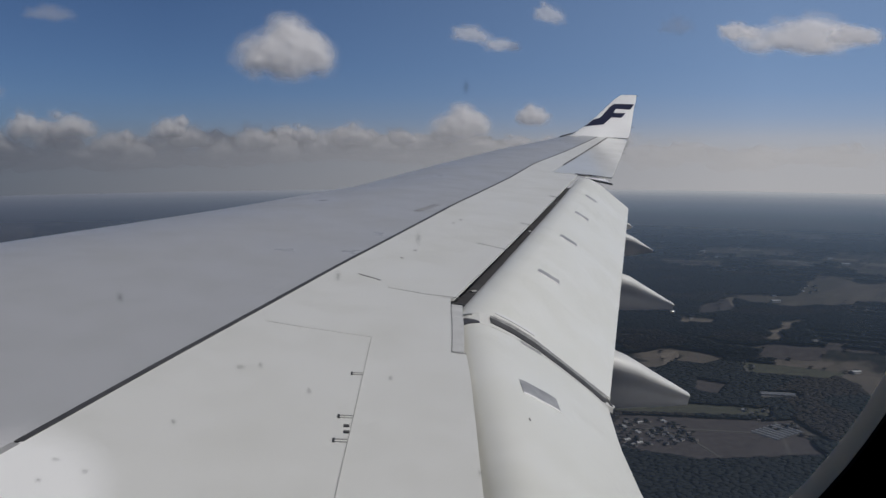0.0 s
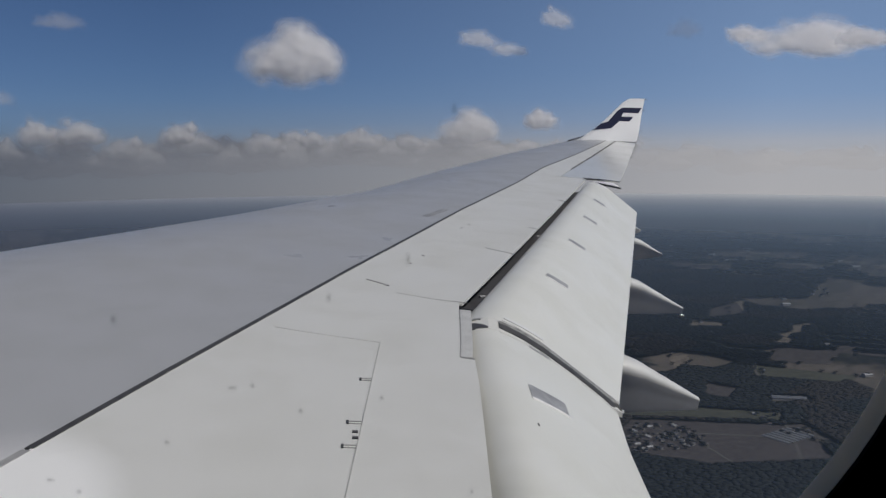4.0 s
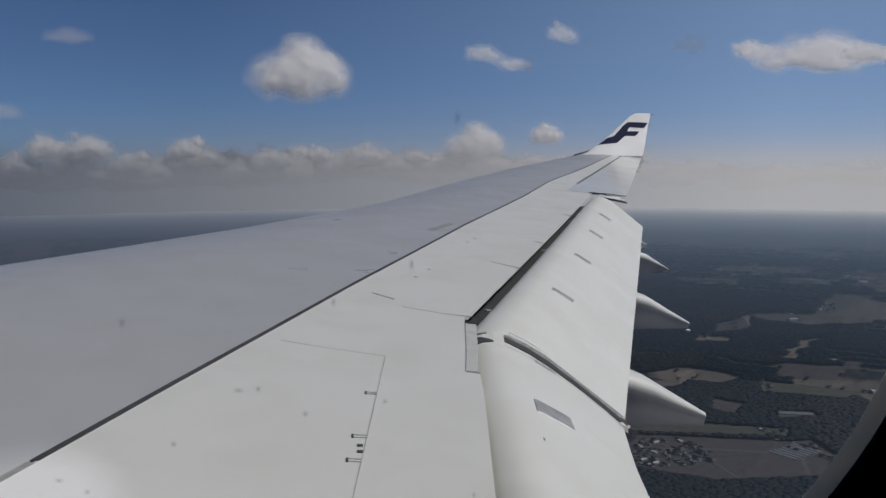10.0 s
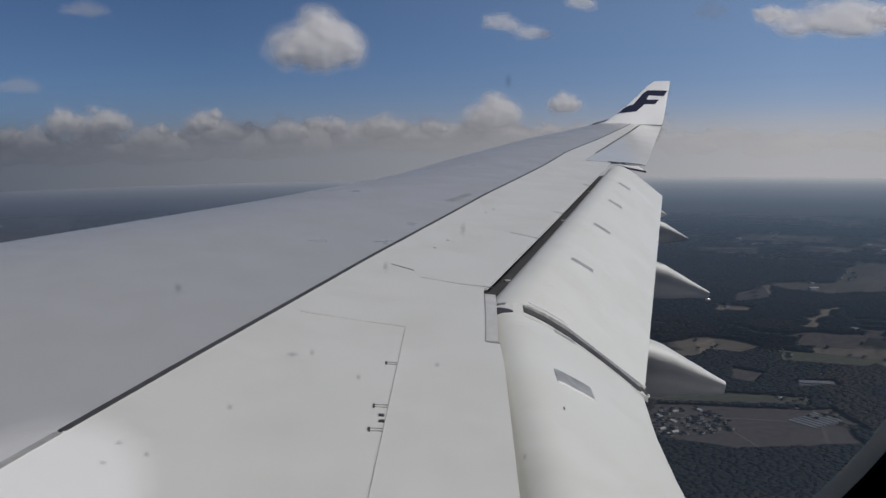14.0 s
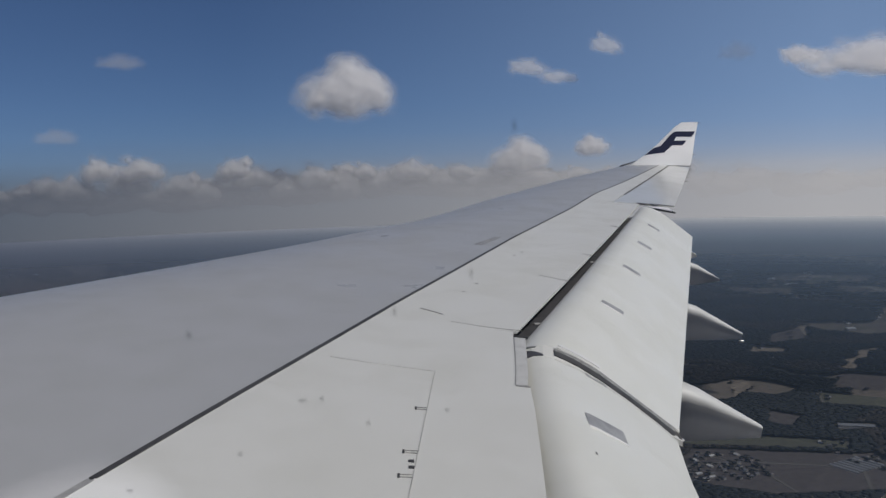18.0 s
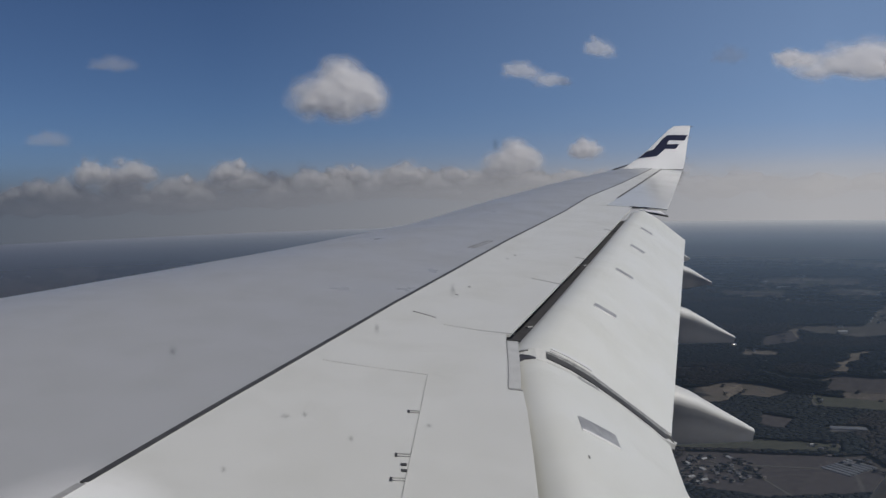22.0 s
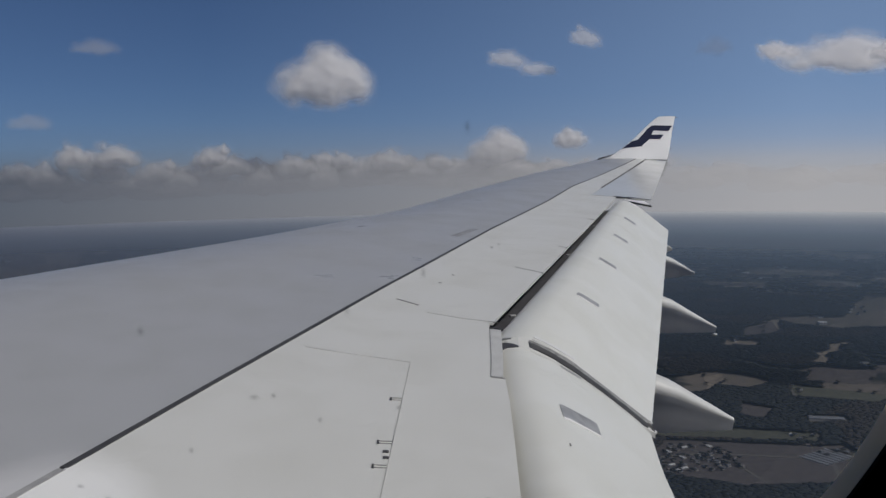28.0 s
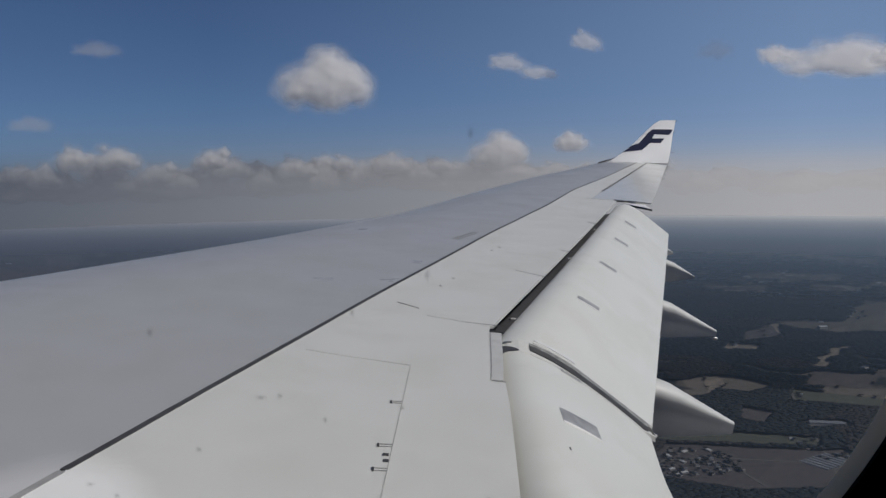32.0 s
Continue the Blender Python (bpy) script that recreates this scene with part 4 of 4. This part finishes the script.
clear = [pts for pts, _, _ in FIELDS]
bounds = [(min(q[0] for q in c), max(q[0] for q in c), min(q[1] for q in c), max(q[1] for q in c)) for c in clear]
rs_ = np.random.RandomState(5)
blocks = {}
for ring, (r0, r1, gap) in enumerate(((690, 1250, 3.2), (1250, 1900, 4.6), (1900, 3000, 7.0))):
    r = r0
    while r < r1:
        na = int(r * radians(33) / gap)
        for i in range(na):
            a = radians(8.5) + radians(33) * (i + rs_.rand()) / na
            rr = r + (rs_.rand() - 0.5) * gap
            x, y = rr * math.sin(a), rr * math.cos(a)
            q = Vector((x * 0.0032, y * 0.0032, 3.3))
            if noise.fractal(q, 1.0, 2.0, 4) < (-0.26 if rr < 1500 else -0.13):
                continue
            if any(b[0] < x < b[1] and b[2] < y < b[3] and inside(x, y, c) for c, b in zip(clear, bounds)):
                continue
            if any(abs(x - s[0]) + abs(y - s[1]) < 6 for s in spots):
                continue
            if 405 < x < 480 and 780 < y < 850 or 478 < x < 532 and 920 < y < 950:
                continue
            kind = 1 if noise.noise(q * 2.5 + Vector((5, 5, 5))) > 0.28 else 0
            blocks.setdefault((ring, int(math.degrees(a) // 7), kind), []).append((x, y, gap))
        r += gap * 0.9
# garden and hedge trees among the houses and along field edges
for sx_, sy_ in spots:
    for _ in range(2):
        a = rs_.rand() * 6.283
        d = rs_.uniform(3.8, 6)
        blocks.setdefault((0, 9, 0), []).append((sx_ + d * math.cos(a), sy_ + d * math.sin(a), 1.9))
for pts in clear:
    for i in range(len(pts)):
        (x0, y0), (x1, y1) = pts[i], pts[(i + 1) % len(pts)]
        n = int(math.hypot(x1 - x0, y1 - y0) / 5)
        for k in range(n):
            if rs_.rand() < 0.14:
                u = (k + rs_.rand()) / n
                blocks.setdefault((0, 9, 1), []).append((x0 + (x1 - x0) * u + rs_.uniform(-4, 4), y0 + (y1 - y0) * u + rs_.uniform(-3, 3), 2.6))
for (ring, sec, kind), trees in blocks.items():
    t_ = np.array(trees)
    n = len(t_)
    at = np.array([spread(x, y) for x, y, _ in trees])
    k_ = at[:, 1] / t_[:, 1]
    h = rs_.uniform(10.5, 14, n) * (1 + 0.15 * ring)
    w = t_[:, 2] * k_ * rs_.uniform(1.2, 1.55, n)
    sq = rs_.uniform(0.85, 1.15, (n, len(ICO_V), 1))
    v = ICO_V[None] * sq * np.stack([w, w, h * 0.10], -1)[:, None, :] + (at + np.stack([h * 0, h * 0, h * 0.6], -1))[:, None, :]
    fcs = (ICO_F[None] + (np.arange(n) * len(ICO_V))[:, None, None]).reshape(-1, 3)
    me = bpy.data.meshes.new("woodland")
    me.from_pydata(v.reshape(-1, 3).tolist(), [], fcs.tolist())
    me.polygons.foreach_set("use_smooth", [True] * len(me.polygons))
    me.materials.append(LEAF[kind])
    ob = new("woodland", me)
    tagged(ob, "dark evergreen woodland covering the plain" if kind == 0 else "brown leafless winter woodland", "woodland", kind="stuff")


# ---- clouds: lumpy bodies whose cover thins out to nothing at the rim ----
def cloud_material(name, full, lo, hi, rag=0.42):
    m, nt, p = mat(name)
    nt.nodes.clear()
    o = nt.nodes.new("ShaderNodeOutputMaterial")
    df, tl, tr = nt.nodes.new("ShaderNodeBsdfDiffuse"), nt.nodes.new("ShaderNodeBsdfTranslucent"), nt.nodes.new("ShaderNodeBsdfTransparent")
    for k in (df, tl):
        k.inputs[0].default_value = (0.83, 0.81, 0.81, 1)
    m1, m2 = nt.nodes.new("ShaderNodeMixShader"), nt.nodes.new("ShaderNodeMixShader")
    m1.inputs[0].default_value = 0.42
    nt.links.new(df.outputs[0], m1.inputs[1])
    nt.links.new(tl.outputs[0], m1.inputs[2])
    uv = nt.nodes.new("ShaderNodeUVMap")
    sx = nt.nodes.new("ShaderNodeSeparateXYZ")
    nt.links.new(uv.outputs[0], sx.inputs[0])
    tc = nt.nodes.new("ShaderNodeTexCoord")
    n = node(nt, "ShaderNodeTexNoise", Scale=3.0, Detail=7.0, Roughness=0.6)
    nt.links.new(tc.outputs["Object"], n.inputs["Vector"])
    ad = nt.nodes.new("ShaderNodeMath")
    ad.operation = "MULTIPLY_ADD"
    ad.inputs[1].default_value = rag
    nt.links.new(n.outputs[0], ad.inputs[0])
    nt.links.new(sx.outputs[0], ad.inputs[2])
    r = nt.nodes.new("ShaderNodeMapRange")
    r.interpolation_type = "SMOOTHSTEP"
    for k, v in (("From Min", lo), ("From Max", hi), ("To Min", 0.0), ("To Max", full)):
        r.inputs[k].default_value = v
    nt.links.new(ad.outputs[0], r.inputs["Value"])
    nt.links.new(r.outputs[0], m2.inputs[0])
    nt.links.new(tr.outputs[0], m2.inputs[1])
    nt.links.new(m1.outputs[0], m2.inputs[2])
    nt.links.new(m2.outputs[0], o.inputs[0])
    return m


BILLOW = cloud_material("cloud_billow", 0.93, 0.28, 1.32, 0.7)
RAGGED = cloud_material("ragged_cloud", 0.85, 0.55, 1.45, 0.95)
FRAYED = cloud_material("frayed_cloud", 0.92, 0.42, 1.32, 0.88)
WISPY = cloud_material("wispy_cloud", 0.45, 0.5, 1.5, 1.05)
THIN = cloud_material("thin_cloud", 0.22, 0.55, 1.5, 0.95)


def billow_mesh(seed, n, material, peak=0.0, size=1.0, given=None, puff=1.0):
    """A body puffed out by lobes over a level base; u is its cover, nothing at the rim."""
    r_ = random.Random(seed)
    lobes = [(0, -0.1, 0.62), (-0.35, -0.2, 0.5), (0.35, -0.2, 0.5)]
    if given:
        lobes = list(given)
    for k in range(n):
        a = r_.uniform(-0.6, 0.6)
        hgt = (1 - abs(a - peak)) * 0.75
        lobes.append((a, -0.3 + r_.random() * hgt, r_.uniform(0.28, 0.42) * (0.8 + 0.4 * hgt) * size))
    nx, nz = 72, 48
    off = Vector((seed * 3.7, seed * 1.3, 0))
    cover = []
    for j in range(nz + 1):
        for i in range(nx + 1):
            x, z = -1.15 + 2.3 * i / nx, -0.75 + 1.75 * j / nz
            q = Vector((x, z, 0))
            w = noise.noise_vector(q * 2.2 + off) * 0.10 + noise.noise_vector(q * 5.5 + off) * 0.04
            x2, z2 = x + w.x, z + w.y
            c = 0.0
            for lx, lz, lr in lobes:
                dz = (z2 - lz) * (1.0 if z2 > lz else 1.35)
                d = 1 - math.hypot(x2 - lx, dz) / lr
                if d > 0:
                    c = (c ** 3 + (d * lr / 0.45) ** 3) ** (1 / 3)
            cover.append((x, z, c))
    vs, fs, uvs = [], [], []
    for side in (-1, 1):
        base = len(vs)
        for x, z, c in cover:
            depth = 0.42 * puff * min(c, 3.0) ** 0.75 if c > 0 else 0.0
            vs.append((x, side * depth * (1.0 if side < 0 else 0.6), z))
            uvs.append(min(1.0, c * 0.8))
        for j in range(nz):
            for i in range(nx):
                k = j * (nx + 1) + i
                four = (k, k + 1, k + nx + 2, k + nx + 1)
                if any(cover[q][2] > 0 for q in four):
                    fs.append(tuple(base + q for q in (four if side < 0 else four[::-1])))
    me = bpy.data.meshes.new("billow")
    me.from_pydata(vs, [], fs)
    lay = me.uv_layers.new(name="UVMap")
    idx = np.zeros(len(me.loops), dtype=np.int32)
    me.loops.foreach_get("vertex_index", idx)
    flat = np.zeros((len(me.loops), 2), dtype=np.float32)
    flat[:, 0] = np.array(uvs)[idx]
    lay.data.foreach_set("uv", flat.ravel())
    me.polygons.foreach_set("use_smooth", [True] * len(me.polygons))
    me.materials.append(material)
    return me


PUFFS = [billow_mesh(s + 1, 7, BILLOW, (0.15, -0.2, 0.1, 0.3, -0.3, 0.0)[s]) for s in range(6)]
HEAP = [billow_mesh(s + 71, 16, BILLOW, (0.2, -0.3, 0.0, 0.4)[s], 0.62) for s in range(4)]
MAIN = [billow_mesh(91, 0, BILLOW, given=((-0.55, -0.25, 0.5), (-0.25, -0.08, 0.62), (0.08, 0.05, 0.72), (0.12, 0.32, 0.55), (0.42, -0.05, 0.6), (0.05, -0.22, 0.65), (0.6, -0.22, 0.45)), puff=0.7)]
SCRAPS = [billow_mesh(s + 51, 8, RAGGED, (0.3, -0.1, -0.4)[s], puff=0.18) for s in range(3)]
BROAD = [billow_mesh(95, 9, FRAYED, 0.35, 0.62, given=((-0.62, -0.28, 0.42), (-0.3, -0.12, 0.5), (0.05, 0.02, 0.62), (0.38, 0.18, 0.55), (0.66, -0.05, 0.5), (0.2, -0.2, 0.6)), puff=0.3)]
TORN = [billow_mesh(s + 61, 6, WISPY, (0.2, -0.3, 0.1)[s], 0.8, puff=0.3) for s in range(3)]
WISPS = [billow_mesh(s + 31, 4, THIN, puff=0.2) for s in range(3)]


def cloud(az, el, wide, tall, seed, dist, label, thin=False, group="", kinds=None, turn=0.0, tilt=6.0):
    """A cloud at a bearing and height in degrees, wide and tall in degrees."""
    a, b = radians(az), radians(el)
    at = Vector((math.sin(a) * math.cos(b), math.cos(a) * math.cos(b), math.sin(b))) * dist + Vector((0, 0, ALT))
    kinds = kinds or (WISPS if thin else PUFFS)
    ob = new("cumulus_cloud", kinds[seed % len(kinds)])
    k = dist * radians(1) / 2
    ob.matrix_world = Matrix.Translation(at) @ Matrix.Rotation(-a + radians(turn), 4, "Z") @ Matrix.Rotation(-radians(tilt), 4, "X") @ Matrix.Diagonal((wide * k * (1.2 if seed % 2 else -1.2), 0.5 * (wide + tall) * k * 0.6, tall * k * 1.4, 1))
    return tagged(ob, label, "cloud", group)


cloud(-3.3, 5.5, 6.0, 4.5, 1, 4450, "single puffy white cloud in clear sky", kinds=MAIN, turn=14, tilt=12)
cloud(7.9, 0.9, 3.8, 2.7, 1, 4450, "small puffy cloud over the cloud bank", group="cloud bank", kinds=MAIN, turn=12, tilt=14)
cloud(12.6, 1.5, 2.6, 2.1, 2, 4450, "small puffy cloud over the cloud bank", group="cloud bank", turn=16, tilt=16)
cloud(28.6, 6.0, 7.6, 3.7, 1, 4470, "broad puffy white cloud with a ragged edge", kinds=BROAD, turn=34, tilt=30)
for az, el, w, h, s in ((25.2, 6.5, 3.6, 2.6, 2), (31.4, 6.0, 4.4, 2.4, 3)):
    cloud(az, el, w, h, s, 4450, "ragged white cloud scrap in clear sky", kinds=SCRAPS, turn=32, tilt=28)
for az, el, w, h, s in ((8.6, 6.7, 3.4, 2.2, 0), (10.6, 6.0, 3.2, 1.7, 1), (13.6, 7.9, 2.6, 2.4, 2)):
    cloud(az, el, w, h, s, 4460, "faint torn cloud scrap in clear sky", kinds=TORN, turn=25, tilt=24)
cloud(21.5, 7.0, 2.6, 2.2, 0, 4450, "thin faint cloud wisp", True)
cloud(-20.8, 2.9, 3.0, 1.6, 2, 4450, "thin faint cloud wisp", True)
cloud(-17.0, 7.4, 3.4, 1.8, 0, 4450, "thin faint cloud wisp", True)
# the bank: heads over a lower row
rng = random.Random(3)
HEADS = ((-18.6, 1.0, 2.2, 2.0), (-16.2, 1.0, 3.0, 1.8), (-20.2, 0.0, 2.4, 2.0), (-10.6, 0.9, 2.2, 1.6), (-9.2, 0.4, 3.0, 2.0), (-12.4, -0.5, 2.2, 1.4), (-5.4, 0.3, 2.6, 1.9),
         (-3.6, -0.3, 2.4, 2.4), (-3.3, 0.6, 2.0, 1.5), (-1.0, 0.0, 2.8, 2.0), (0.9, 0.5, 3.0, 1.9), (2.9, -0.1, 2.4, 1.6), (5.6, 0.0, 3.2, 1.5), (9.0, -0.2, 3.6, 1.3), (-7.3, -0.4, 2.6, 2.0), (-14.0, 0.0, 2.4, 1.6),
         (-4.4, 0.1, 1.5, 1.2), (-2.2, 0.55, 1.7, 1.3), (0.2, 0.15, 1.4, 1.1), (1.9, 0.35, 1.6, 1.2), (4.2, 0.35, 1.9, 1.2), (6.8, 0.3, 1.7, 1.1))
for i, (az, el, w, h) in enumerate(HEADS):
    cloud(az, el - 0.2, w * 1.15, h * 1.35, i, 4520 + 12 * (i % 5), "puffy grey-white cloud in the bank on the horizon", group="cloud bank", kinds=HEAP if i % 3 else PUFFS)
for i in range(34):
    az = -27 + 1.35 * i + rng.uniform(-0.5, 0.5)
    cloud(az, -0.35 + rng.uniform(-0.3, 0.45), rng.uniform(1.6, 2.9), rng.uniform(1.3, 2.3), i, 4580 + 11 * (i % 4), "puffy grey-white cloud in the bank on the horizon", group="cloud bank", kinds=HEAP)
for i in range(30):
    cloud(-30 + 2.3 * i + rng.uniform(-0.6, 0.6), -1.0 + rng.uniform(-0.3, 0.3), rng.uniform(3.6, 5.2), rng.uniform(1.8, 2.6), i + 1, 4640 + 14 * (i % 4), "hazy grey cloud low in the bank", group="cloud bank")


# ---- haze over the distant land, painted as glowing see-through shells ----
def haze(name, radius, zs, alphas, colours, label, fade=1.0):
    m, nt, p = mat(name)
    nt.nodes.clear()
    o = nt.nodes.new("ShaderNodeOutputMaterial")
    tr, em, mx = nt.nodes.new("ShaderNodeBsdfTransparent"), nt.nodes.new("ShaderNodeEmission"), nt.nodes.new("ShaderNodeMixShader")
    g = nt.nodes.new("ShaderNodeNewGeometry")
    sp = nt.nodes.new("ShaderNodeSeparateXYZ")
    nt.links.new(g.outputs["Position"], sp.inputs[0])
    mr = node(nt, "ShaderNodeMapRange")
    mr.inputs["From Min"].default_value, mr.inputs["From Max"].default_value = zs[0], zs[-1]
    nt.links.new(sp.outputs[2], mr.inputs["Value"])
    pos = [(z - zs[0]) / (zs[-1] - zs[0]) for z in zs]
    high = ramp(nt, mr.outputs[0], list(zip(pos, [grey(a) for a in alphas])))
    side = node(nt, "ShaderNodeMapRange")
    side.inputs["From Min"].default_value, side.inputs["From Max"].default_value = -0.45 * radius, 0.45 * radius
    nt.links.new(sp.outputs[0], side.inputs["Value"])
    # the glow is set brighter towards the right
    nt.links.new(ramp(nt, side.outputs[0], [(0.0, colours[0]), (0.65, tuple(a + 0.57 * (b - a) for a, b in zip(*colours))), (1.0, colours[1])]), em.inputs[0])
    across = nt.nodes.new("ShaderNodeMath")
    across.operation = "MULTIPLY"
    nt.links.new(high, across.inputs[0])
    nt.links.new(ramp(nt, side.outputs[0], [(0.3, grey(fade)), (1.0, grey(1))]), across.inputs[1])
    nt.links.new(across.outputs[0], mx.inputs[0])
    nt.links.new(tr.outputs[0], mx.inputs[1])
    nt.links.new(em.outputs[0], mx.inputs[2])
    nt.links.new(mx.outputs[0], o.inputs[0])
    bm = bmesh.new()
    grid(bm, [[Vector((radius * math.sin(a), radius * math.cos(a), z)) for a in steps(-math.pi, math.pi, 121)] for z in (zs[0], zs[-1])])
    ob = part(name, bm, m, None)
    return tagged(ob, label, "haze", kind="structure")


haze("haze_glow_shell", 4300, (430, 530, 675, 750, 800, 850, 960, 1080), (0.97, 0.96, 0.92, 0.72, 0.46, 0.25, 0.05, 0.0), ((0.08, 0.094, 0.126), (0.385, 0.38, 0.395)), "glowing shell painted as grey haze over the far horizon")
# added veil, no real layer: its glow lightens the right-hand sky
haze("haze_glow_shell", 4790, (390, 750, 1150, 1850, 2850), (0.55, 0.55, 0.46, 0.36, 0.0), ((0.16, 0.26, 0.46), (0.28, 0.41, 0.64)), "glowing veil added to brighten the sky on the right", 0.0)
# a thin sunlit sheet painted as ground haze, paler and thicker the farther off
m_haze, nt, p_ = mat("painted_ground_haze")
nt.nodes.clear()
o_ = nt.nodes.new("ShaderNodeOutputMaterial")
tr_, df_, mx_ = nt.nodes.new("ShaderNodeBsdfTransparent"), nt.nodes.new("ShaderNodeBsdfDiffuse"), nt.nodes.new("ShaderNodeMixShader")
g_ = nt.nodes.new("ShaderNodeNewGeometry")
sp_ = nt.nodes.new("ShaderNodeSeparateXYZ")
nt.links.new(g_.outputs["Position"], sp_.inputs[0])
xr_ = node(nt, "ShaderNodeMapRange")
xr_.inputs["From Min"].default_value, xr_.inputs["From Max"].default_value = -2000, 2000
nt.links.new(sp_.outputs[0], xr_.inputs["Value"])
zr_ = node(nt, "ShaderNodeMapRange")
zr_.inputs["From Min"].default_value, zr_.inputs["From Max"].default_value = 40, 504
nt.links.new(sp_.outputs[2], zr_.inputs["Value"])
# haze tints, set lighter to the right and at the rim
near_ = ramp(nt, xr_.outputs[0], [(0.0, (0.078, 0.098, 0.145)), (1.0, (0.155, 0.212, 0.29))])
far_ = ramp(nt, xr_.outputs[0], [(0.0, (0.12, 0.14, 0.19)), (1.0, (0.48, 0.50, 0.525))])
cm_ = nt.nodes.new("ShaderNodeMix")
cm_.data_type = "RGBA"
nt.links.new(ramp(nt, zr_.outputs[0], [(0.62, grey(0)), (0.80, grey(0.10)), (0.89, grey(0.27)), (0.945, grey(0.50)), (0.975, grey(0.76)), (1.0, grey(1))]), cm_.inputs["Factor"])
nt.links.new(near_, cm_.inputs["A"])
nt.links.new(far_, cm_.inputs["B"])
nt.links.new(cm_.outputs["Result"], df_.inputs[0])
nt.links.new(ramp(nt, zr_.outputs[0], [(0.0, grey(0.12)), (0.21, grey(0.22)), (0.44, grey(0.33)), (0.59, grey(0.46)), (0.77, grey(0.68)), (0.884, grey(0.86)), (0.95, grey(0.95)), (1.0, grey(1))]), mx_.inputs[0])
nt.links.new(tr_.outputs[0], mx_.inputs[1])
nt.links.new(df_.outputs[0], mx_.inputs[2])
nt.links.new(mx_.outputs[0], o_.inputs[0])
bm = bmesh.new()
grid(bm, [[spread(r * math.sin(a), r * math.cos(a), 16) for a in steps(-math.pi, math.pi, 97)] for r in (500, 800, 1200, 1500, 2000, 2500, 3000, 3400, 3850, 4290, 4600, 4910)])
tagged(part("painted_haze_sheet", bm, m_haze, None), "thin sheet painted as blue haze over the land", "haze", kind="structure")
